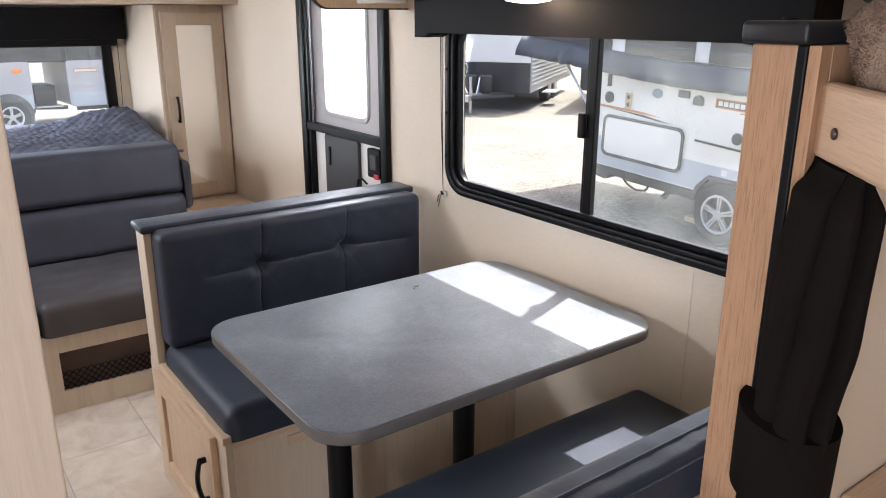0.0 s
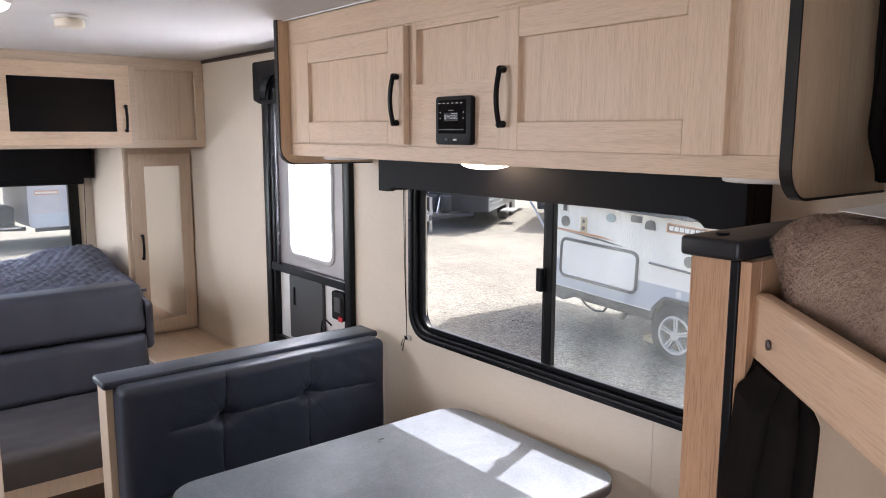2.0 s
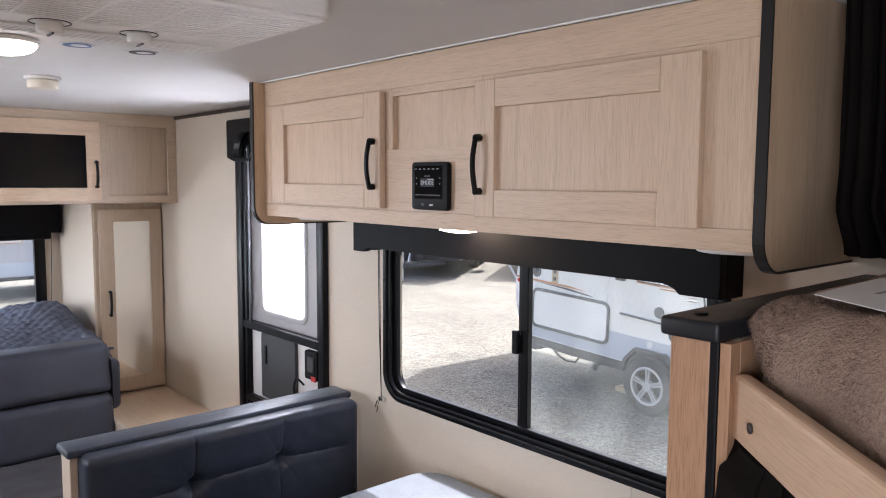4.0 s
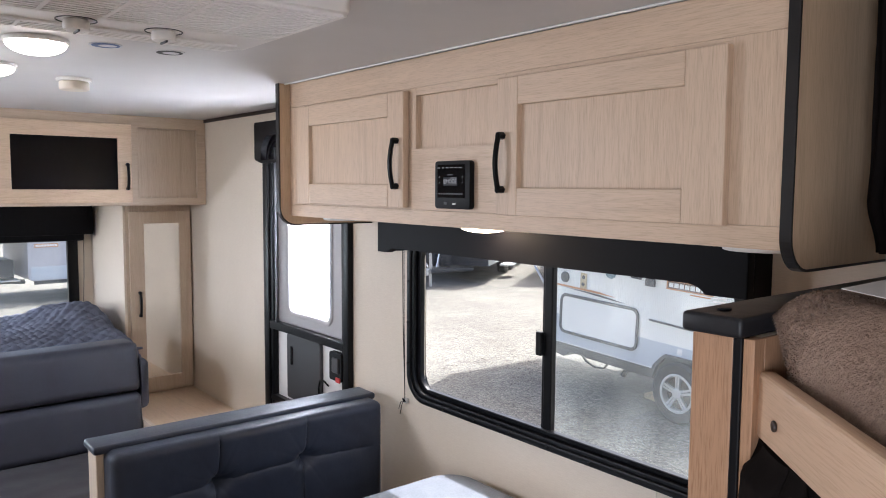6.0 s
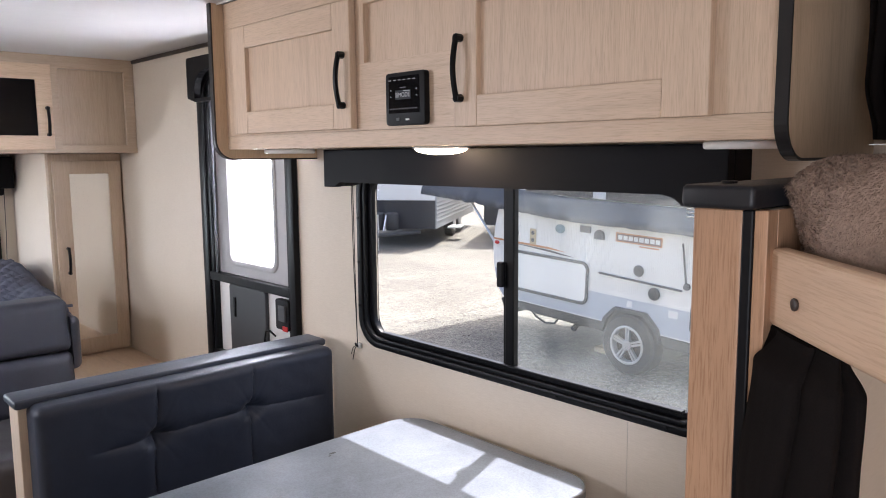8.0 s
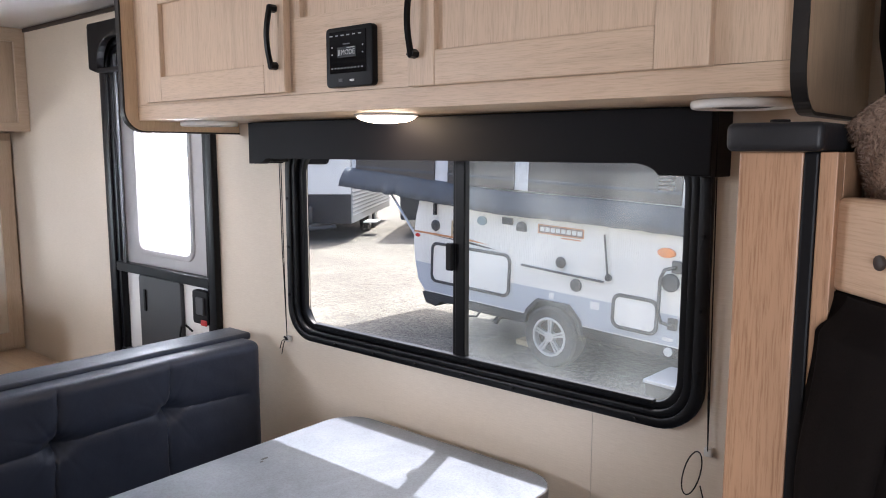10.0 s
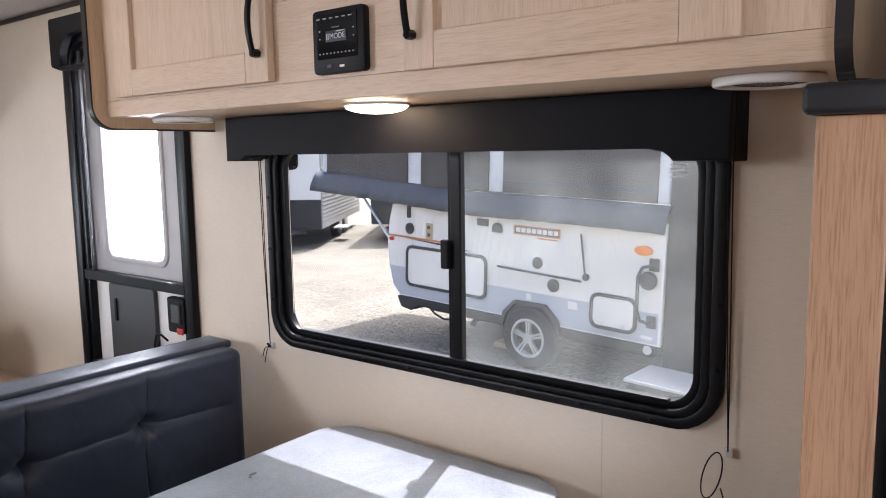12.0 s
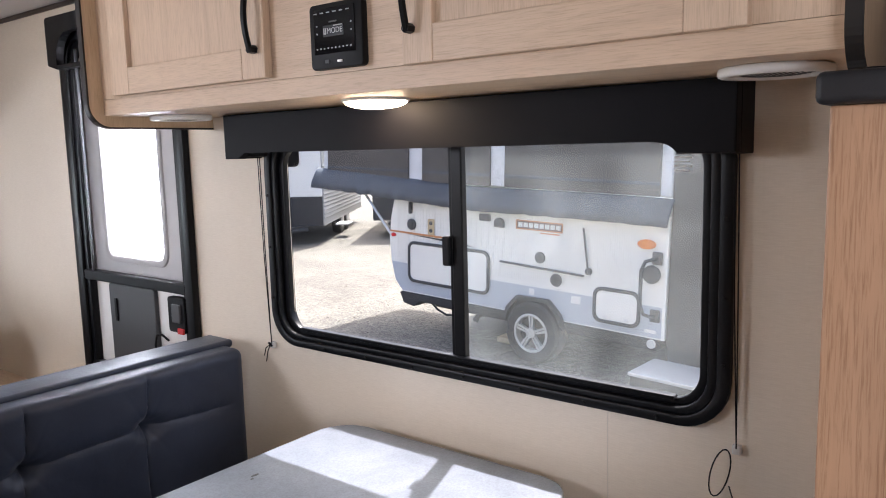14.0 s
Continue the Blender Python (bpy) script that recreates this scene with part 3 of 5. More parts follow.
def shaker_door(parent, y0, y1, z0, z1, sl, sr, rail, hy, hz):
    d = part("door", box(1.1725, y0 + sl - 0.004, z0 + rail - 0.004, 1.1785, y1 - sr + 0.004, z1 - rail + 0.004), oak_z, parent, "framed oak door with a flat centre panel")
    part("stile", box(1.160, y0, z0, 1.179, y0 + sl, z1, 0.0022), oak_z, d)
    part("stile", box(1.160, y1 - sr, z0, 1.179, y1, z1, 0.0022), oak_z, d)
    part("rail", box(1.160, y0 + sl + 0.0003, z0, 1.179, y1 - sr - 0.0003, z0 + rail, 0.0022), oak_y, d)
    part("rail", box(1.160, y0 + sl + 0.0003, z1 - rail, 1.179, y1 - sr - 0.0003, z1, 0.0022), oak_y, d)
    bow_handle("handle", d, "z", 1.160, hy, hz, 0.130, 0.024, (-1, 0, 0))


shaker_door(oc, 1.604, 2.182, 1.561, 1.865, 0.072, 0.075, 0.062, 1.631, 1.677)
shaker_door(oc, 0.686, 1.247, 1.554, 1.859, 0.081, 0.065, 0.062, 1.225, 1.671)


def end_panel(y0, y1):
    prof = [(1.5035, 1.489), (1.5035, CEIL - 0.001), (1.143, CEIL - 0.001), (1.143, 1.545)]
    for i in range(9):
        w = radians(180 + 90 * i / 8)
        prof.append((1.199 + 0.056 * math.cos(w), 1.545 + 0.056 * math.sin(w)))
    prof[-1] = (1.199, 1.489)
    pn = part("end_panel", prism(prof, "y", y0, y1), oak_end_warm_lit, oc, "oak end panel with black edging")
    bm = bmesh.new()
    rim = [(1.143, CEIL - 0.001)] + [(1.199 + 0.056 * math.cos(radians(180 + 90 * i / 10)), 1.545 + 0.056 * math.sin(radians(180 + 90 * i / 10))) for i in range(11)] + [(1.5035, 1.489)]
    off = []
    for i, (x, z) in enumerate(rim):
        d = Vector(rim[min(i + 1, len(rim) - 1)]) - Vector(rim[max(i - 1, 0)])
        d.normalize()
        n = Vector((d.y, -d.x))
        if n.x > 0 and n.y > 0:
            n = -n
        if n.x > 0.5:
            n = -n
        off.append((x + 0.0045 * n.x, z + 0.0045 * n.y))
    for (a, b), (c, d) in zip(zip(rim, off), zip(rim[1:], off[1:])):
        vs = [bm.verts.new((p[0], y, p[1])) for y in (y0 - 0.0015, y1 + 0.0015) for p in (a, c, d, b)]
        for f in ((0, 1, 2, 3), (4, 5, 6, 7), (0, 1, 5, 4), (1, 2, 6, 5), (2, 3, 7, 6), (3, 0, 4, 7)):
            bm.faces.new([vs[k] for k in f])
    bmesh.ops.remove_doubles(bm, verts=bm.verts, dist=0.0001)
    part("edge_moulding", bm, t_mould, pn, "black rubber edge moulding", smooth=40)


end_panel(0.557, 0.573)
end_panel(2.266, 2.283)

st = thing("wall_stereo", (1.18, 1.408, 1.563), "black wall-mounted stereo with small display set into the cabinet", "stereo")
part("bezel", prism(rrect(1.341, 1.563, 1.475, 1.680, 0.009, 4), "x", 1.164, 1.1796, bevel=0.003), black_plastic, st, smooth=40)
part("face", box(1.1625, 1.358, 1.590, 1.1638, 1.462, 1.671, 0.0005), tv_black, st)
part("display", box(1.1612, 1.385, 1.620, 1.1622, 1.437, 1.640), soft_plain("lcd_glass", (0.05, 0.055, 0.062), 0.15), st, "grey backlit display")
for k in range(6):
    part("key_mark", box(1.1617, 1.370 + k * 0.0165, 1.6622, 1.1624, 1.378 + k * 0.0165, 1.6640), lcd, st)
for k in range(10):
    part("key_mark", box(1.1617, 1.3665 + k * 0.0096, 1.5985, 1.1624, 1.3695 + k * 0.0096, 1.6010), lcd, st)
for y, z in ((1.366, 1.627), (1.366, 1.641), (1.4535, 1.627), (1.4535, 1.641)):
    part("key_mark", box(1.1617, y - 0.0015, z - 0.0012, 1.1624, y + 0.0015, z + 0.0012), lcd, st)
part("key_mark", box(1.1617, 1.402, 1.6448, 1.1624, 1.422, 1.6470), soft_plain("faint_legend", (0.10, 0.10, 0.11), 0.5), st)
part("display_bar", box(1.1602, 1.387, 1.6375, 1.1609, 1.409, 1.6390), lcd, st)
for y in (1.4285, 1.4325):
    part("display_bar", box(1.1602, y, 1.6242, 1.1609, y + 0.0020, 1.6352), lcd, st)
txt = bpy.data.curves.new("mode_text", "FONT")
txt.body, txt.size, txt.align_x, txt.align_y = "MODE", 0.0140, "CENTER", "CENTER"
txt.extrude = 0.0002
tmp = new("mode_text", txt)
bpy.context.view_layer.update()
deps = bpy.context.evaluated_depsgraph_get()
tm = bpy.data.meshes.new_from_object(tmp.evaluated_get(deps))
bpy.data.objects.remove(tmp)
bm = bmesh.new()
bm.from_mesh(tm)
bmesh.ops.transform(bm, verts=bm.verts, matrix=Matrix.Translation((1.1606, 1.4065, 1.6295)) @ Euler((radians(90), 0, radians(-90))).to_matrix().to_4x4())
part("display_text", bm, lcd, st, "pale display letters")
part("usb_socket", box(1.1620, 1.425, 1.5735, 1.1638, 1.436, 1.5795, 0.0005), dark_grey, st)
part("audio_socket", box(1.1620, 1.392, 1.5735, 1.1638, 1.404, 1.5775, 0.0005), white_plastic, st)


def dome(c, r, h, bm=None, n=28, m=7):
    """A shallow cap hanging down from c."""
    bm = bm or bmesh.new()
    rows = []
    for j in range(m):
        w = radians(90 * j / (m - 1))
        q, z = r * math.cos(w), -h * math.sin(w)
        rows.append([bm.verts.new((c[0] + max(q, 0.0005) * math.cos(2 * math.pi * i / n), c[1] + max(q, 0.0005) * math.sin(2 * math.pi * i / n), c[2] + z)) for i in range(n)])
    for a, b in zip(rows, rows[1:]):
        for i in range(n):
            bm.faces.new((a[i], a[(i + 1) % n], b[(i + 1) % n], b[i]))
    bm.faces.new(rows[0])
    bm.faces.new(rows[-1])
    return bm


ul = thing("under_cabinet_light", (1.33, 1.468, 1.517), "round lit warm dome light under the overhead cabinet", "light")
part("base", disc((1.33, 1.468), "z", 0.070, 1.5115, 1.5168, bevel=0.002), white_plastic, ul, smooth=40)
part("diffuser", dome((1.33, 1.468, 1.5114), 0.065, 0.015), lamp_warm, ul, "glowing warm white diffuser", smooth=60)


def cabinet_speaker(x, y):
    s = thing("cabinet_speaker", (x, y, 1.517), "round white speaker grille under the overhead cabinet", "speaker", "cabinet speakers")
    part("rim", ring([(x + 0.078 * math.cos(w), y + 0.078 * math.sin(w)) for w in [2 * math.pi * i / 32 for i in range(32)]],
                     [(x + 0.062 * math.cos(w), y + 0.062 * math.sin(w)) for w in [2 * math.pi * i / 32 for i in range(32)]], "z", 1.503, 1.5168, bevel=0.004), white_plastic, s, smooth=50)
    bm = dome((x, y, 1.512), 0.0618, 0.008)
    g = soft_plain("speaker_mesh", (0.52, 0.51, 0.48), 0.5)
    part("grille", bm, g, s, "perforated grille", smooth=60)
    bm = bmesh.new()
    for i in range(-7, 8):
        for j in range(-7, 8):
            px, py = i * 0.0074 + (j % 2) * 0.0037, j * 0.0064
            q = math.hypot(px, py)
            if q < 0.056:
                z = 1.512 - 0.008 * math.sqrt(max(0, 1 - (q / 0.0618) ** 2))
                disc((x + px, y + py), "z", 0.0020, z - 0.0008, z + 0.001, bm, 6)
    tagged(part("grille_holes", bm, dark_grey, s), kind="stuff")


cabinet_speaker(1.335, 0.697)
cabinet_speaker(1.335, 2.165)

# ---------- dinette ----------


def ellipse_z(cx, cy, rx, ry, z0, z1, n=12):
    return prism([(cx + rx * math.cos(2 * math.pi * i / n), cy + ry * math.sin(2 * math.pi * i / n)) for i in range(n)], "z", z0, z1)


tb = thing("dinette_table", (0.98, 1.40, 0.0), "slate-grey laminate dinette table with rounded corners on two black posts", "table")
TO = rrect(0.531, 1.073, 1.457, 1.738, 0.085, 8)
TI = rrect(0.534, 1.076, 1.454, 1.735, 0.082, 8)
part("tabletop", prism(TI, "z", 0.715, 0.740, bevel=0.0015), table_mat, tb, smooth=40)
part("edge_band", ring(TO, rrect(0.536, 1.078, 1.452, 1.733, 0.080, 8), "z", 0.713, 0.7385, bevel=0.004), soft_plain("edge_band_grey", (0.12, 0.112, 0.108), 0.35), tb, "dark grey plastic edge band", smooth=50)
for x in (0.72, 1.09):
    part("leg", disc((x, 1.40), "z", 0.029, 0.012, 0.712, n=24), black_metal, tb, "black tubular post", smooth=40)
    part("floor_flange", disc((x, 1.40), "z", 0.085, 0.0, 0.012, n=28, bevel=0.003), black_metal, tb, smooth=40)
    part("top_flange", disc((x, 1.40), "z", 0.08, 0.702, 0.7129, n=28, bevel=0.003), black_metal, tb, smooth=40)

part("scuff_mark", ellipse_z(1.115, 1.655, 0.010, 0.004, 0.7402, 0.7406), soft_plain("grey_smudge", (0.045, 0.05, 0.05), 0.6), tb, "small dark scuff on the laminate")
part("scuff_mark", ellipse_z(1.10, 1.645, 0.004, 0.003, 0.7402, 0.7406), soft_plain("dark_smudge", (0.05, 0.05, 0.05), 0.6), tb)

# far bench
XB0, XB1 = 0.535, 1.5035
bn = thing("dinette_bench", (1.0, 2.0, 0.0), "light oak dinette bench box with a framed cabinet door", "bench", "dinette benches")
part("front_board", box(0.5535, 1.655, 0.0, XB1, 1.672, 0.425, 0.001), pale_z, bn)
part("end_board", box(XB0, 1.655, 0.0, 0.553, 2.30, 0.440, 0.002), pale_z, bn)
part("top_board", box(0.5535, 1.655, 0.4255, XB1, 2.205, 0.440), oak_y, bn)
part("back_panel", box(0.5535, 2.215, 0.0, 1.428, 2.235, 0.862), oak_z, bn)
part("back_post", box(0.528, 2.180, 0.4405, 0.553, 2.262, 0.868, 0.003), pale_z, bn, "pale wood end post")
part("seat_lip", box(0.5285, 1.652, 0.4405, 0.5525, 2.1795, 0.462, 0.003), oak_y, bn)
part("vent_strip", box(0.70, 1.648, 0.385, 1.02, 1.6546, 0.412, 0.002), oak_x, bn)
d = part("door", box(0.5265, 1.780, 0.140, 0.5345, 2.150, 0.380), oak_z, bn, "small framed oak door")
for y0, y1 in ((1.715, 1.785), (2.145, 2.210)):
    part("stile", box(0.516, y0, 0.085, 0.5348, y1, 0.437, 0.002), oak_z, d)
for z0, z1 in ((0.085, 0.145), (0.375, 0.437)):
    part("rail", box(0.516, 1.7853, z0, 0.5348, 2.1447, z1, 0.002), oak_y, d)
bow_handle("handle", d, "z", 0.516, 1.765, 0.292, 0.130, 0.026, (-1, 0, 0))


def tufted(a, b):
    """Sewn seams and broad folds of the backrest, deepest at its two buttons."""
    dip = 0.0
    z0 = 0.737 + 0.006 * math.sin((a - 0.9) * 9)
    for ax in (0.846, 1.138):
        bend = ax + 0.008 * math.sin((b - z0) * 14)
        dip += 0.0075 * math.exp(-abs(a - bend) / 0.0032)
        dip += 0.004 * math.exp(-((a - bend) / 0.020) ** 2)
        r2 = ((a - ax) / 0.030) ** 2 + ((b - z0) / 0.024) ** 2
        dip += 0.026 * math.exp(-r2)
        for turn in (0.5, 1.1, 2.1, 2.7, 3.9, 5.3):
            u = (a - ax) * math.cos(turn) + (b - z0) * math.sin(turn)
            w = (b - z0) * math.cos(turn) - (a - ax) * math.sin(turn)
            if u > 0:
                dip += 0.0030 * math.exp(-(w / 0.0055) ** 2) * math.exp(-u / 0.045)
    fade = min(1.0, max(0.0, (a - 0.66) / 0.06)) * min(1.0, max(0.0, (1.40 - a) / 0.05))
    dip += fade * (0.0048 * math.exp(-abs(b - z0) / 0.0038) + 0.004 * math.exp(-((b - z0) / 0.018) ** 2))
    puff = 0.005 * noise.noise(Vector((a * 5, b * 7, 1.7))) + 0.0012 * noise.noise(Vector((a * 19, b * 26, 5.1)))
    return dip + puff


ca = thing("back_cushion", (1.0, 2.16, 0.53), "black vinyl tufted dinette back cushion leaning on the bench back", "cushion", "dinette cushions")
part("cover", pad(0.548, 0.525, 1.437, 0.880, 2.2145, 2.095, "y", 0.026, 260, tufted, 0.024), vinyl_black, ca, smooth=70)
cs = thing("seat_cushion", (1.0, 1.88, 0.44), "black vinyl dinette seat cushion with rounded front edge", "cushion", "dinette cushions")


def soft(a, b):
    return 0.004 * noise.noise(Vector((a * 6, b * 6, 0.3))) - 0.006 * math.sin(math.pi * min(1, max(0, (a - 0.55) / 0.93)))


part("cover", pad(0.545, 1.652, 1.498, 2.18, 0.4405, 0.528, "z", 0.042, 40, soft, 0.03), vinyl_black, cs, smooth=70)
bcap = thing("bench_back_cap", (1.0, 2.22, 0.865), "padded black vinyl cap along the bench back", "trim")
bm = box(0.518, 2.165, 0.8685, 1.452, 2.275, 0.892, 0.009, seg=3)
bmesh.ops.bisect_plane(bm, geom=bm.verts[:] + bm.edges[:] + bm.faces[:], plane_co=(0.6, 0, 0), plane_no=(1, 0, 0))
part("cover", bm, vinyl_black, bcap, smooth=50)

# near bench, backing on the bunk wall
nb = thing("dinette_bench", (1.1, 0.85, 0.0), "light oak dinette bench box under a black seat cushion", "bench", "dinette benches")
part("front_board", box(0.5535, 1.128, 0.0, XB1, 1.145, 0.425, 0.001), pale_z, nb)
part("end_board", box(XB0, 0.545, 0.0, 0.553, 1.145, 0.425, 0.002), oak_z, nb)
part("top_board", box(0.5535, 0.545, 0.4255, XB1, 1.145, 0.440), oak_y, nb)
part("back_panel", box(0.56, 0.528, 0.0, XB1, 0.545, 0.800), oak_z, nb)
cs2 = thing("seat_cushion", (1.1, 0.9, 0.44), "black vinyl dinette seat cushion partly in sunlight", "cushion", "dinette cushions")
part("cover", pad(0.545, 0.665, 1.498, 1.170, 0.4405, 0.525, "z", 0.03, 40, soft, 0.03), vinyl_black, cs2, smooth=70)
cb2 = thing("back_cushion", (1.1, 0.6, 0.53), "black vinyl dinette back cushion with a seam along its top", "cushion", "dinette cushions")


def tufted2(a, b):
    return 0.006 * noise.noise(Vector((a * 5, b * 7, 4.7))) + 0.004 * math.exp(-((b - 0.70) / 0.006) ** 2)


part("cover", pad(0.560, 0.530, 1.432, 0.862, 0.5455, 0.640, "y", 0.035, 40, tufted2, 0.03), vinyl_black, cb2, smooth=70)
part("top_panel", pad(0.566, 0.551, 1.42, 0.628, 0.856, 0.872, "z", 0.012, 40, lambda a, b: 0.003 * noise.noise(Vector((a * 30, b * 12, 2.2))), 0.012), vinyl_black, cb2, smooth=70)
part("piping", tube([(0.572, 0.588, 0.8725), (0.9, 0.59, 0.8725), (1.41, 0.588, 0.8725)], 0.003, n=6), vinyl_black, cb2)

# ---------- bunks ----------
bw = thing("bunk_end_wall", (1.16, 0.497, 0.0), "oak-faced bunk end wall with a padded black top cap", "wall panel")
part("panel", box(0.8315, 0.470, 0.0, 1.5035, 0.526, 1.438, 0.002), pine_z, bw)
part("edge_strip", box(0.8295, 0.4575, 0.0, 0.85, 0.4697, 1.438, 0.002), black_plastic, bw, "black plastic edge strip")
part("stile", box(0.832, 0.4428, 0.0, 0.8563, 0.4573, 1.438, 0.001), pine_z, bw)
part("stile", box(0.8563, 0.4425, 1.333, 0.93, 0.4478, 1.438, 0.001), pine_z, bw)
part("inner_panel", box(0.8565, 0.448, 0.0, 1.5035, 0.4696, 1.438), wall_mat, bw, "beige linen-textured inner face")
bm = box(0.818, 0.452, 1.4385, 1.5035, 0.535, 1.464, 0.006, seg=3)
part("top_cap", bm, vinyl_cap, bw, "padded black vinyl cap", smooth=50)
part("cap_button", disc((0.86, 0.50), "z", 0.009, 1.4645, 1.4675, n=12, bevel=0.001), black_plastic, bw)

# the bunks' open side runs at an angle from the end wall into the aisle
BP, BD, BN = Vector((0.850, 0.4475, 0)), Vector((-0.69, -0.724, 0)), Vector((-0.724, 0.69, 0))
BTURN = Matrix((BD, BN, (0, 0, 1))).transposed().to_4x4()


def slant(bm):
    """From the angled side's own frame (along, outwards, up) into the room."""
    bmesh.ops.transform(bm, verts=bm.verts, matrix=Matrix.Translation(BP) @ BTURN)
    return bm


def bunk_outline(inset):
    a = BP - BN * inset + BD * 0.93
    return [tuple((BP - BN * inset)[:2]), (1.5035, 0.4475), (1.5035, YS + 0.002), (a.x, YS + 0.002), (a.x, a.y)]


bunk = thing("upper_bunk", (1.16, -0.5, 1.29), "upper bunk with a solid oak side rail and bolt", "bunk bed")
part("side_rail", slant(box(0.0, -0.022, 1.316, 0.93, 0.0, 1.399, 0.007, seg=3)), rail_wood, bunk, "rounded oak side rail")
part("deck", prism(bunk_outline(0.0225), "z", 1.322, 1.338), oak_y, bunk)
part("bolt", slant(disc((0.066, 1.350), "y", 0.0065, 0.0, 0.004, n=14, bevel=0.0015)), trim_brown, bunk, "dark bolt head", smooth=40)
lb = thing("lower_bunk", (1.16, -0.5, 0.0), "lower bunk platform of pale wood", "bunk bed")
part("platform", prism(bunk_outline(0.05), "z", 0.0, 0.40), pine_y, lb)
part("lip", slant(box(0.03, -0.045, 0.401, 0.93, -0.025, 0.50, 0.005)), rail_wood, lb)
part("end_ledge", box(1.085, 0.30, 0.401, 1.5035, 0.447, 0.765, 0.006), oak_x, lb, "pale wood ledge at the bunk end")

# plush blanket over the upper mattress
bl = thing("plush_blanket", (1.18, -0.2, 1.3385), "brown faux-fur blanket spread over the upper bunk mattress", "blanket")
QA, QB = BP - BN * 0.034 + Vector((0.012, -0.006, 0)), Vector((1.495, 0.436, 0))
QC, QD = Vector((1.495, -0.9, 0)), BP - BN * 0.034 + BD * 0.92


def blanket_top(a, b):
    return 0.012 * noise.noise(Vector((a * 5, b * 4, 3.1))) + 0.006 * noise.noise(Vector((a * 16, b * 13, 7.7)))


bm = pad(0.0, 0.0, 0.92, 0.62, 1.3387, 1.497, "z", 0.06, 64, blanket_top, 0.03)
for v in bm.verts:
    s, t, z = v.co.x / 0.92, v.co.y / 0.62, v.co.z
    p = QA * (1 - s) * (1 - t) + QD * s * (1 - t) + QB * (1 - s) * t + QC * s * t
    bulge = 0.014 * math.sin(math.pi * min(1, max(0, (z - 1.34) / 0.15))) * (1 - t) ** 4
    p = p + BN * (bulge + 0.008 * noise.noise(Vector((s * 9, z * 14, 5))) * (1 - t) ** 3)
    over = min(1, max(0, (z - 1.425) / 0.03)) * max(0, 1 - s * 7)
    v.co = (p.x, p.y + 0.036 * over, z)
fur_base = part("cover", bm, fur_mat, bl, smooth=70)


def fur(parent, body, count):
    """Short tufts over the blanket where it lies near the aisle."""
    rng = random.Random(4)
    me = body.data
    org = ORG[parent]
    polys = [p for p in me.polygons if (p.center + org).y > -0.20 and (p.center + org).z > 1.345 and len(p.vertices) == 4]
    areas = np.array([p.area for p in polys])
    pick = np.random.RandomState(3).choice(len(polys), count, p=areas / areas.sum())
    verts, faces = [], []
    for k in pick:
        p = polys[k]
        vs = [me.vertices[i].co for i in p.vertices]
        u, w = rng.random(), rng.random()
        c = vs[0] * (1 - u) * (1 - w) + vs[1] * u * (1 - w) + vs[2] * u * w + vs[3] * (1 - u) * w
        q = (c + org) * 11
        comb = Vector((noise.noise(q), noise.noise(q + Vector((5, 3, 1))), 0.8 * noise.noise(q + Vector((1, 7, 4))) - 0.3))
        tip = (p.normal * 0.9 + comb * 1.9 + Vector((rng.uniform(-0.4, 0.4), rng.uniform(-0.4, 0.4), 0))).normalized() * rng.uniform(0.003, 0.006)
        side = p.normal.cross(tip)
        if side.length < 1e-7:
            continue
        side = side.normalized() * 0.0011
        i = len(verts)
        verts += [c - side, c + side, c + tip]
        faces.append((i, i + 1, i + 2))
    data = bpy.data.meshes.new("fur")
    data.from_pydata(verts, [], faces)
    data.materials.append(fur_mat)
    ob = new("fur", data)
    ob.parent = parent
    ORG[ob] = org
    return tagged(ob, "short soft brown pile", kind="stuff")


fur(bl, fur_base, 90000)
lf = thing("leaflet", (0.99, 0.26, 1.497), "printed white leaflet lying on the plush blanket", "leaflet")
bm = bmesh.new()
LP = [(0.875, 0.366), (1.11, 0.372), (1.09, 0.10), (0.70, 0.10)]
prism([(p[0], p[1]) for p in LP], "z", 1.5045, 1.5053, bm)
part("sheet", bm, paper, lf)
bm = bmesh.new()
for k in range(9):
    box(0.93, 0.315 - 0.02 * k, 1.5054, 1.05 + 0.02 * (k % 3), 0.321 - 0.02 * k, 1.5058, bm=bm)
box(1.0, 0.10, 1.5054, 1.09, 0.12, 1.5058, bm=bm)
part("print_lines", bm, soft_plain("print_grey", (0.28, 0.28, 0.3), 0.7), lf, "grey printed lines")


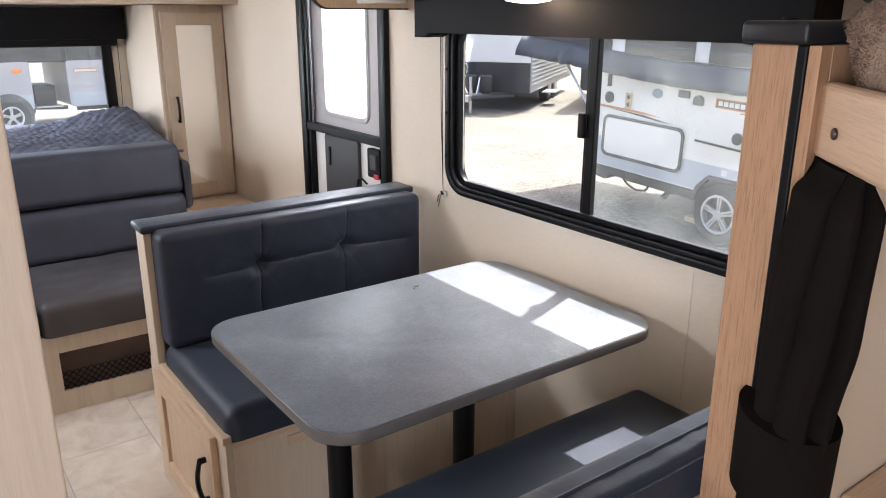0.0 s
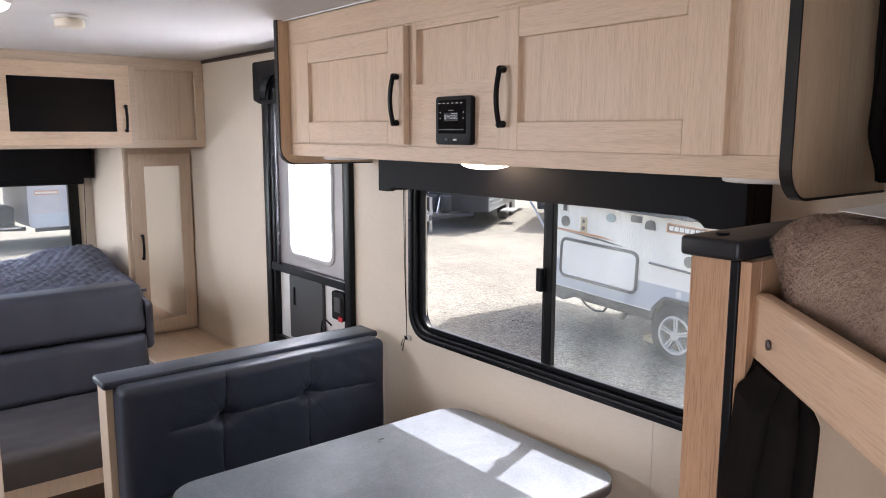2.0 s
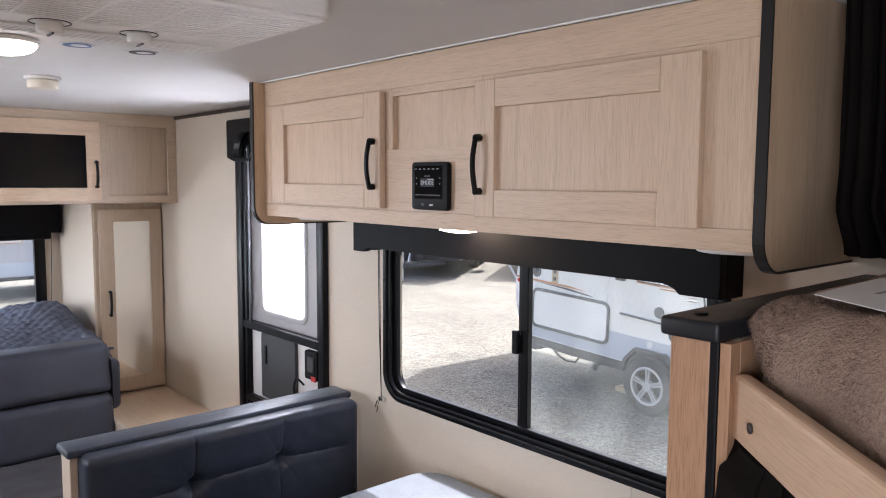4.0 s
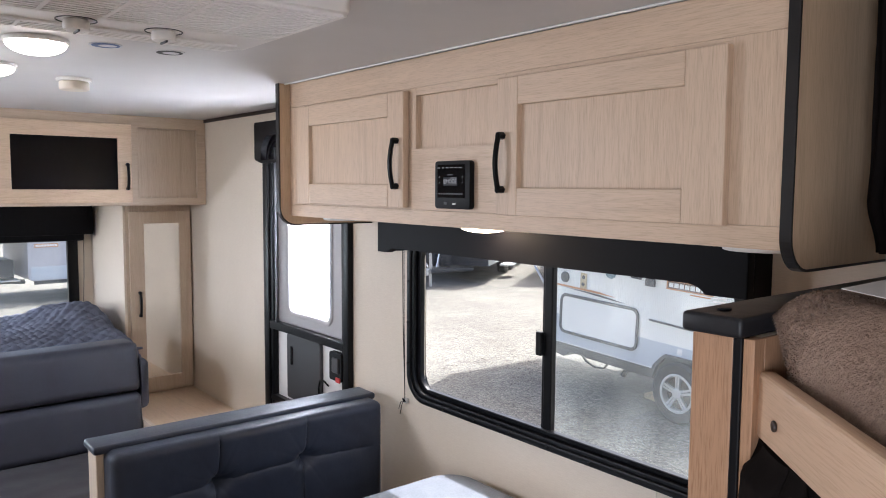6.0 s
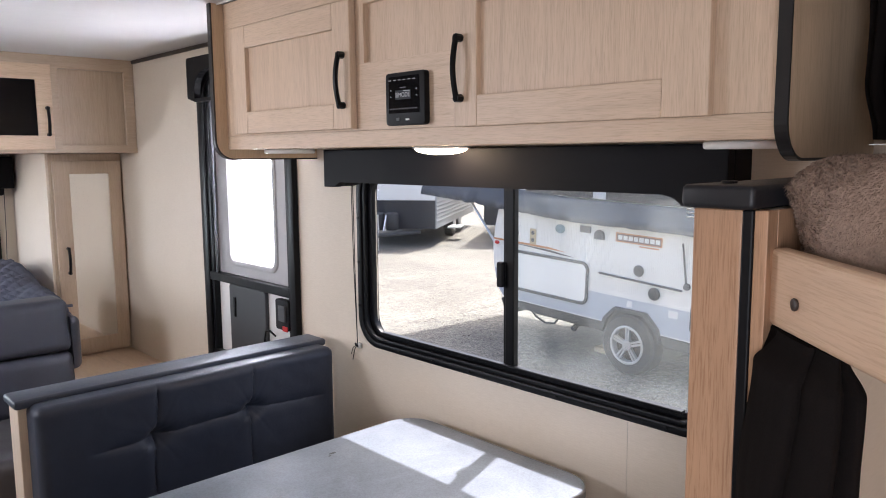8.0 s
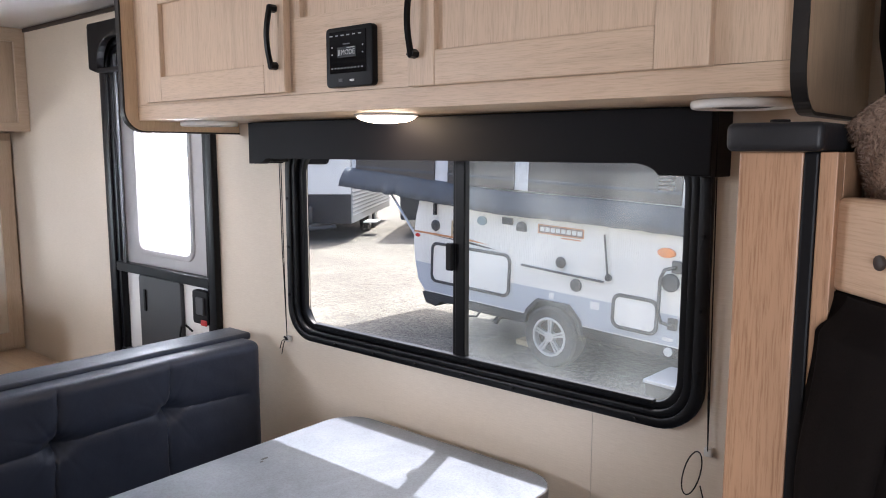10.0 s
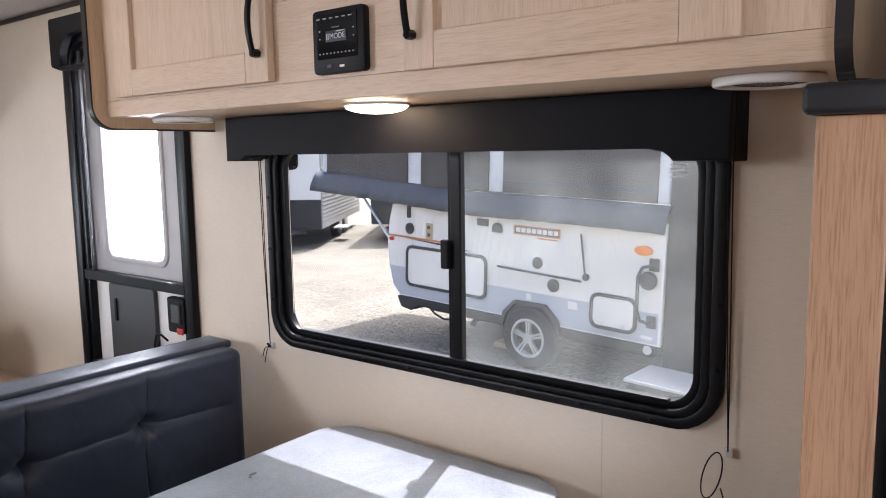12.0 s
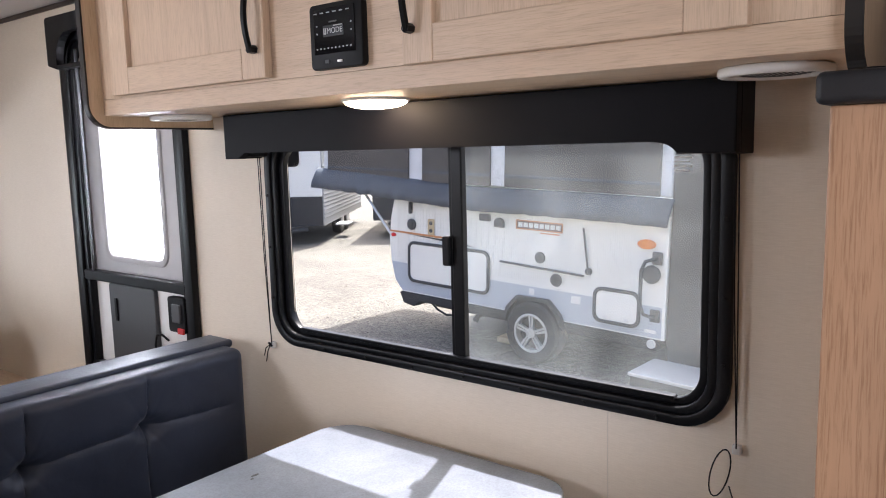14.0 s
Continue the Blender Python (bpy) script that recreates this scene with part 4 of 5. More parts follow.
def gathered(name, rows, folds, seed, wave):
    """A curtain gathered to varying widths: rows of (z, x centre, y centre, half depth, half width)."""
    bm = bmesh.new()
    n = 160
    rings = []
    for z, cx, cy, hx, hy in rows:
        r = []
        for i in range(n):
            w = 2 * math.pi * i / n
            swing = w + 0.35 * noise.noise(Vector((z * 2.5, 1.3, seed))) + 0.5 * noise.noise(Vector((math.cos(w), math.sin(w), seed + z * 1.6)))
            ridge = 1 - abs(math.sin(folds * 0.5 * swing)) ** 0.8
            f = 1 + wave * (1 - 2.2 * ridge) + 0.8 * wave * noise.noise(Vector((math.cos(w) * 2.2, math.sin(w) * 2.2, z * 3 + seed))) + 0.18 * wave * noise.noise(Vector((math.cos(w) * 9, math.sin(w) * 9, z * 11 + seed)))
            r.append(bm.verts.new((cx + hx * f * math.cos(w), cy + hy * f * math.sin(w), z)))
        rings.append(r)
    for a, b in zip(rings, rings[1:]):
        for i in range(n):
            bm.faces.new((a[i], a[(i + 1) % n], b[(i + 1) % n], b[i]))
    bm.faces.new(rings[0])
    bm.faces.new(list(reversed(rings[-1])))
    return bm


def blend_rows(keys, n):
    out = []
    for (a, b) in zip(keys, keys[1:]):
        for i in range(n):
            s = i / n
            s2 = s * s * (3 - 2 * s)
            out.append([a[0] + (b[0] - a[0]) * s] + [a[k] + (b[k] - a[k]) * s2 for k in range(1, 5)])
    return out + [list(keys[-1])]


ct = thing("bunk_curtain", (0.90, 0.38, 0.405), "black curtain gathered in a tie-back beside the lower bunk", "curtain", "bunk curtains")
part("drape", slant(gathered("drape", blend_rows([(1.315, 0.060, -0.012, 0.074, 0.012), (1.28, 0.066, -0.006, 0.092, 0.030), (1.15, 0.064, -0.002, 0.092, 0.036), (1.02, 0.060, 0.0, 0.068, 0.036), (0.93, 0.050, 0.0, 0.058, 0.036), (0.85, 0.058, -0.004, 0.098, 0.044), (0.405, 0.070, -0.060, 0.11, 0.05)], 14), 6, 1.0, 0.15)), curtain_mat, ct, smooth=60)
part("tie_back", slant(gathered("tie", [(z, 0.054, 0.0, 0.079 - 0.002 * k, 0.054) for k, z in enumerate((1.016, 1.011, 0.985, 0.945, 0.915, 0.910))], 2, 2.0, 0.02)), curtain_mat, ct, "black cloth tie-back band", smooth=60)
ct2 = thing("bunk_curtain", (1.35, 0.42, 1.53), "black curtain bunched beside the upper bunk under the ceiling", "curtain", "bunk curtains")
part("drape", gathered("drape", blend_rows([(1.935, 1.355, 0.462, 0.09, 0.052), (1.75, 1.355, 0.464, 0.085, 0.05), (1.66, 1.352, 0.464, 0.085, 0.048), (1.60, 1.34, 0.463, 0.085, 0.046), (1.515, 1.365, 0.455, 0.085, 0.046)], 7), 13, 5.0, 0.14), curtain_mat, ct2, smooth=60)
tr = thing("curtain_track", (0.95, 0.40, 1.94), "white curtain track under the ceiling above the bunk", "curtain track")
part("rail", box(0.86, YS + 0.01, 1.918, 0.885, 0.50, 1.9495, 0.004), white_plastic, tr)

# ---------- sofa and bed ----------
sf = thing("jackknife_sofa", (0.2, 3.2, 0.0), "charcoal vinyl fold-down sofa on a pale wood base", "sofa")
SX0, SX1, SY0 = -0.72, 1.045, 2.95
base = part("base_panel", box(SX0, SY0, 0.0, 0.362, SY0 + 0.018, 0.322, 0.001), pale_z, sf, "pale wood base with a mesh vent")
part("base_rail", box(0.3622, SY0, 0.247, 1.04, SY0 + 0.018, 0.322, 0.001), pale_z, sf)
part("base_rail", box(0.3622, SY0, 0.0, 1.04, SY0 + 0.018, 0.088, 0.001), pale_z, sf)
part("base_stile", box(1.0, SY0, 0.0882, 1.04, SY0 + 0.018, 0.2468), pale_z, sf)
# brown sheet carries the shade behind the mesh in its colour
part("vent_back", box(0.30, 3.03, 0.01, 1.03, 3.04, 0.31), soft_plain("vent_shadow_brown", (0.14, 0.10, 0.085), 0.8), base)
mesh_bm = bmesh.new()
for k in range(-6, 34):
    for s in (-1, 1):
        a, b = 0.362 + k * 0.026, 0.362 + k * 0.026 + s * 0.075
        z0, z1 = 0.088, 0.165
        lo, hi = sorted((a, b))
        if hi < 0.365 or lo > 0.998:
            continue
        pa, pb = Vector((a, SY0 + 0.012, z0)), Vector((b, SY0 + 0.012, z1))
        tube([pa, pb], 0.0026, mesh_bm, 4)
bmesh.ops.bisect_plane(mesh_bm, geom=mesh_bm.verts[:] + mesh_bm.edges[:] + mesh_bm.faces[:], plane_co=(0.363, 0, 0), plane_no=(-1, 0, 0), clear_outer=True)
bmesh.ops.bisect_plane(mesh_bm, geom=mesh_bm.verts[:] + mesh_bm.edges[:] + mesh_bm.faces[:], plane_co=(0.999, 0, 0), plane_no=(1, 0, 0), clear_outer=True)
part("vent_mesh", mesh_bm, black_plastic, base, "black diamond mesh")
part("side_board", box(1.042, 2.955, 0.0, 1.058, 3.50, 0.56), pale_z, sf)


def sag(a, b):
    return 0.005 * noise.noise(Vector((a * 5, b * 6, 9.1))) + 0.003 * noise.noise(Vector((a * 17, b * 13, 2.1)))


for x0, x1 in ((SX0, 0.312), (0.318, SX1)):
    part("seat", pad(x0, 2.915, x1, 3.45, 0.325, 0.462, "z", 0.045, 36, sag, 0.03), vinyl_seat, sf, smooth=70)


def leaning(z0, z1, y0, y1, seed):
    """One horizontal roll of the backrest, tilted back."""
    bm = pad(SX0, z0, SX1, z1, 3.56, 3.42, "y", 0.04, 48, lambda a, b: 0.005 * noise.noise(Vector((a * 6, b * 8, seed))), 0.03)
    for v in bm.verts:
        v.co.y += (v.co.z - z0) / (z1 - z0) * (y1 - y0) + (y0 - 3.42)
    return bm


part("backrest", leaning(0.455, 0.685, 3.400, 3.43, 1.1), vinyl_sofa, sf, smooth=70)
part("backrest", leaning(0.688, 0.905, 3.43, 3.47, 6.1), vinyl_sofa, sf, smooth=70)
part("side_bolster", pad(3.45, 0.60, 3.66, 0.83, 1.046, 1.085, "x", 0.03, 10, None, 0.03), vinyl_sofa, sf, smooth=70)

mt = thing("mattress", (0.2, 4.0, 0.0), "mattress on a plain platform behind the sofa", "bed")
part("platform", box(-0.72, 3.67, 0.0, 1.08, 4.635, 0.58), pale_z, mt)
part("body", box(-0.72, 3.64, 0.582, 1.085, 4.63, 0.80, 0.04, seg=3), paper, mt)
qt = thing("quilt", (0.2, 4.0, 0.80), "rumpled charcoal diamond-quilted bedspread over the bed", "quilt")


def quilt_mesh():
    bm = bmesh.new()
    nx, ny = 180, 100
    grid = []
    for i in range(nx + 1):
        row = []
        x = -0.72 + 1.83 * i / nx
        for j in range(ny + 1):
            y = 3.60 + 1.03 * j / ny
            hump = 0.095 * math.exp(-((x - 0.97) / 0.17) ** 2 - ((y - 4.25) / 0.34) ** 2)
            z = 0.835 + 0.05 * min(1, (y - 3.60) / 0.15) + hump + 0.022 * noise.noise(Vector((x * 4, y * 5, 0.4)))
            a, b = (x + y) / 0.066, (x - y) / 0.066
            seam = min(abs(a - round(a)), abs(b - round(b)))
            z += 0.022 * math.sqrt(min(1, seam * 2.0)) + 0.016 * noise.noise(Vector((x * 10, y * 13, 6.0))) + 0.004 * noise.noise(Vector((x * 30, y * 30, 2.0)))
            if x > 1.03:
                z -= 1.1 * (x - 1.03) ** 1.2
            row.append(bm.verts.new((x, y, z)))
        grid.append(row)
    for i in range(nx):
        for j in range(ny):
            bm.faces.new((grid[i][j], grid[i + 1][j], grid[i + 1][j + 1], grid[i][j + 1]))
    return bm


q = part("cover", quilt_mesh(), quilt_mat, qt, smooth=60)
sol = q.modifiers.new("thickness", "SOLIDIFY")
sol.thickness, sol.offset = 0.012, -1

part("binding", tube([(-0.72 + 1.82 * i / 40, 3.603, 0.845 + 0.02 * noise.noise(Vector((i * 0.18, 18, 0.4)))) for i in range(41)], 0.007, n=6), quilt_mat, qt, "stitched quilt edge")

ns = thing("corner_shelf", (1.28, 3.47, 0.0), "pale wood corner shelf box beside the sofa", "shelf")
part("top", box(1.09, 3.14, 0.490, 1.5035, 4.60, 0.508, 0.002), oak_y, ns)
part("front", box(1.09, 3.145, 0.0, 1.5035, 3.160, 0.4895), oak_z, ns)

# wardrobe in the corner by the bed
wd = thing("wardrobe", (1.35, 4.3, 0.0), "tall narrow oak wardrobe with a mirrored door beside the bed", "wardrobe")
WY = 4.03
part("side_panel", box(1.150, WY, 0.0, 1.162, 4.638, 1.512, 0.002), wall_mat, wd, "beige linen-textured side panel")
part("face_frame", ring(rrect(1.1625, 0.513, 1.5035, 1.512, 0.001, 1), rrect(1.22, 0.55, 1.47, 1.45, 0.001, 1), "y", WY, WY + 0.018), taupe_z, wd)
wdoor = part("door", ring(rrect(1.176, 0.528, 1.494, 1.478, 0.002, 2), rrect(1.250, 0.598, 1.434, 1.414, 0.002, 2), "y", WY - 0.018, WY - 0.0005, bevel=0.002), taupe_z, wd, "oak door frame around a mirror")
part("mirror", box(1.246, WY - 0.010, 0.594, 1.438, WY - 0.004, 1.418), mirror_mat, wdoor, "tall narrow mirror")
bow_handle("handle", wdoor, "z", 1.221, WY - 0.018, 0.995, 0.130, 0.024, (0, -1, 0))

# cabinet over the bed
fc = thing("overhead_cabinet", (0.3, 4.1, 1.515), "oak overhead cabinet above the bed with a black glass door", "cabinet")
part("face", ring(rrect(XL + 0.001, 1.515, 1.5035, 1.949, 0.001, 1), rrect(1.166, 1.552, 1.458, 1.892, 0.001, 1), "y", 3.802, 3.820, bevel=0.002), taupe_x, fc)
part("recessed_panel", box(1.160, 3.830, 1.546, 1.464, 3.838, 1.898), taupe_z, fc)
part("bottom_board", box(XL + 0.001, 3.8392, 1.515, 1.5035, 4.638, 1.531), taupe_x, fc)
fd = part("door", ring(rrect(0.545, 1.530, 1.131, 1.904, 0.002, 2), rrect(0.615, 1.592, 1.066, 1.836, 0.002, 2), "y", 3.783, 3.8015, bevel=0.002), oak_x, fc, "oak-framed door")
part("glass", box(0.612, 3.790, 1.589, 1.069, 3.796, 1.839), tv_black, fd, "black glass centre panel")
bow_handle("handle", fd, "z", 1.107, 3.783, 1.655, 0.125, 0.024, (0, -1, 0))

# bed window
w2 = thing("window_2", (0.18, 4.64, 0.84), "wide black-framed window behind the bed", "window", kind="structure")
part("window_frame", ring(rrect(FX0 - 0.02, FZ0 - 0.02, FX1 + 0.02, FZ1 + 0.02, 0.06, 6), rrect(FX0 + 0.03, FZ0 + 0.03, FX1 - 0.035, FZ1 - 0.03, 0.045, 6), "y", 4.625, 4.6396, bevel=0.003), black_metal, w2, smooth=40)
part("window_frame_inner", ring(rrect(FX0, FZ0, FX1, FZ1, 0.05, 6), rrect(FX0 + 0.03, FZ0 + 0.03, FX1 - 0.03, FZ1 - 0.03, 0.045, 6), "y", 4.64, 4.68), black_metal, w2)
p = part("pane", box(FX0 + 0.01, 4.658, FZ0 + 0.01, FX1 - 0.01, 4.661, FZ1 - 0.01), dusty_mat, w2)
p.visible_shadow = False
v2 = thing("window_valence", (0.2, 4.58, 1.30), "black valence box above the bed window", "valence")
part("front_board", box(-0.75, 4.525, 1.337, 1.135, 4.55, 1.500, 0.004), valence_mat, v2)
part("end_board", box(1.113, 4.5505, 1.337, 1.135, 4.638, 1.500, 0.003), valence_mat, v2)
part("folded_shade", box(-0.74, 4.553, 1.300, 1.095, 4.615, 1.38, 0.015, seg=3), valence_mat, v2, "black shade folded up")
cd = thing("blind_cord", (1.10, 4.62, 0.92), "thin pale blind cord beside the bed window", "cord")
bm = tube([(1.105, 4.615, 1.345), (1.10, 4.618, 1.1), (1.092, 4.615, 0.93)], 0.002, n=5)
tube([(1.16, 4.615, 1.49), (1.162, 4.618, 1.1), (1.166, 4.615, 0.95)], 0.002, bm, 5)
part("cord", bm, dark_grey, cd)

# ---------- on the ceiling ----------
ac = thing("ceiling_air_conditioner", (0.33, 1.27, 1.90), "white ceiling air-conditioner cover with slotted grilles and dials", "air conditioner")
AX0, AX1, AY0, AY1 = 0.03, 0.684, 1.082, 1.560
part("cover", prism(rrect(AX0, AY0, AX1, AY1, 0.03, 5), "z", 1.903, 1.9496, bevel=0.008), ac_plastic, ac, smooth=40)


def grille(x0, x1, y0, y1, n, bars):
    g = part("grille", ring(rrect(x0 - 0.006, y0 - 0.006, x1 + 0.006, y1 + 0.006, 0.004, 2), rrect(x0, y0, x1, y1, 0.002, 2), "z", 1.8985, 1.9028), ac_plastic, ac)
    # near-black sheet close behind the slats paints the shade of the slots
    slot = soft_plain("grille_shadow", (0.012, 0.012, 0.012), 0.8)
    part("shade_sheet", box(x0, y0, 1.9015, x1, y1, 1.9026), slot, g)
    bm = bmesh.new()
    for k in range(n):
        y = y0 + (y1 - y0) * (k + 0.5) / n
        box(x0, y - 0.0048, 1.8985, x1, y + 0.0048, 1.9012, bm=bm)
    for k in range(1, bars):
        x = x0 + (x1 - x0) * k / bars
        box(x - 0.0035, y0, 1.8982, x + 0.0035, y1, 1.9013, bm=bm)
    part("slats", bm, ac_plastic, g)


grille(0.06, 0.665, 1.105, 1.375, 17, 6)
grille(0.06, 0.645, 1.480, 1.540, 4, 6)
for x in (0.335, 0.486):
    part("dial_scale", ring([(x + 0.034 * math.cos(w), 1.436 + 0.034 * math.sin(w)) for w in [math.pi * 2 * i / 24 for i in range(24)]], [(x + 0.0325 * math.cos(w), 1.436 + 0.0325 * math.sin(w)) for w in [math.pi * 2 * i / 24 for i in range(24)]], "z", 1.9012, 1.9026), dark_grey, ac, "thin dark ring round the dial")
    kn = part("dial", disc((x, 1.436), "z", 0.022, 1.884, 1.9028, n=24, bevel=0.004), ac_plastic, ac, "round white dial", smooth=40)
    part("pointer", box(x - 0.0015, 1.419, 1.8805, x + 0.0015, 1.453, 1.8838), dark_grey, kn)


def dome_light(x, y):
    s = thing("ceiling_light", (x, y, CEIL), "round lit frosted ceiling dome light", "light", "ceiling lights")
    part("base", disc((x, y), "z", 0.070, 1.938, 1.9497, bevel=0.003), white_plastic, s, smooth=40)
    part("dome", dome((x, y, 1.9379), 0.064, 0.026), lamp_dome, s, "glowing frosted dome", smooth=60)


dome_light(0.372, 1.95)
dome_light(0.345, 2.42)
# unseen extra dome, added to brighten the bunk end of the aisle
dome_light(-0.25, 0.35)
sd = thing("smoke_detector", (0.605, 2.605, CEIL), "small round cream smoke detector on the ceiling", "smoke detector")
part("base", disc((0.605, 2.605), "z", 0.052, 1.940, 1.9497, n=30, bevel=0.002), white_plastic, sd, smooth=40)
part("cap", disc((0.605, 2.605), "z", 0.044, 1.912, 1.9398, n=30, bevel=0.006), soft_plain("cream_plastic", (0.72, 0.66, 0.56), 0.45, vary=0.03), sd, smooth=40)
for x, c1, c2, nm in ((0.518, (0.62, 0.64, 0.68), (0.06, 0.12, 0.30), "blue swoosh"), (0.670, (0.66, 0.66, 0.66), (0.02, 0.02, 0.02), "black ring")):
    s = thing("ceiling_sticker", (x, 1.93, CEIL), "small round printed sticker on the ceiling with a " + nm, "sticker")
    part("disc", disc((x, 1.93), "z", 0.038, 1.9485, 1.9497, n=26), soft_plain("sticker_white", c1, 0.5), s)
    part("print", ring([(x + 0.032 * math.cos(w), 1.93 + 0.032 * math.sin(w)) for w in [math.pi * 2 * i / 24 for i in range(24)]], [(x + 0.005 + 0.021 * math.cos(w), 1.933 + 0.021 * math.sin(w)) for w in [math.pi * 2 * i / 24 for i in range(24)]], "z", 1.9478, 1.9484), soft_plain("sticker_ink", c2, 0.5), s)

# ---------- outdoors ----------
GZ = -0.66
shell("ground", box(-300, -300, GZ - 0.2, 300, 300, GZ), gravel, "pale sunlit gravel yard reaching far off", "ground")


def ellipse(cy, cz, ry, rz, x0, x1, bevel=0.003, n=22):
    return prism([(cy + ry * math.cos(2 * math.pi * i / n), cz + rz * math.sin(2 * math.pi * i / n)) for i in range(n)], "x", x0, x1, bevel=bevel)


def road_wheel(parent, y, z, r, x):
    """A trailer wheel standing just inside the side skin at x, facing -x."""
    n = 40
    prof = [(-0.10, r * 0.62), (-0.10, r * 0.92), (-0.075, r), (0.075, r), (0.10, r * 0.92), (0.10, r * 0.62)]
    bm = bmesh.new()
    rows = [[bm.verts.new((x + px, y + q * math.cos(2 * math.pi * i / n), z + q * math.sin(2 * math.pi * i / n))) for i in range(n)] for px, q in prof]
    for a, b in zip(rows, rows[1:] + rows[:1]):
        for i in range(n):
            bm.faces.new((a[i], a[(i + 1) % n], b[(i + 1) % n], b[i]))
    w = part("wheel", bm, rubber, parent, "black tyre on a five-spoke alloy rim", smooth=40)
    part("rim", ring([(y + r * 0.64 * math.cos(2 * math.pi * i / n), z + r * 0.64 * math.sin(2 * math.pi * i / n)) for i in range(n)],
                     [(y + r * 0.55 * math.cos(2 * math.pi * i / n), z + r * 0.55 * math.sin(2 * math.pi * i / n)) for i in range(n)], "x", x - 0.105, x - 0.02, bevel=0.005), alloy, w, "silver rim", smooth=40)
    part("rim_dish", ellipse(y, z, r * 0.56, r * 0.56, x - 0.03, x - 0.01, 0), underside, w)
    for k in range(5):
        a = 2 * math.pi * k / 5 + 0.3
        bm = bmesh.new()
        for s in (-1, 1):
            c0 = Vector((0, math.cos(a), math.sin(a)))
            t0 = Vector((0, -math.sin(a), math.cos(a))) * s
            o = Vector((0, y, z))
            q = [o + c0 * r * 0.10 + t0 * 0.002, o + c0 * r * 0.10 + t0 * 0.020, o + c0 * r * 0.57 + t0 * 0.027, o + c0 * r * 0.57 + t0 * 0.006]
            vs = [bm.verts.new((x + h, p.y, p.z)) for h in (-0.095, -0.06) for p in q]
            for f in ((0, 1, 2, 3), (4, 5, 6, 7), (0, 1, 5, 4), (1, 2, 6, 5), (2, 3, 7, 6), (3, 0, 4, 7)):
                bm.faces.new([vs[i] for i in f])
        part("spoke", bm, alloy, w)
    part("hub", ellipse(y, z, r * 0.17, r * 0.17, x - 0.102, x - 0.04, 0.006), alloy, w)


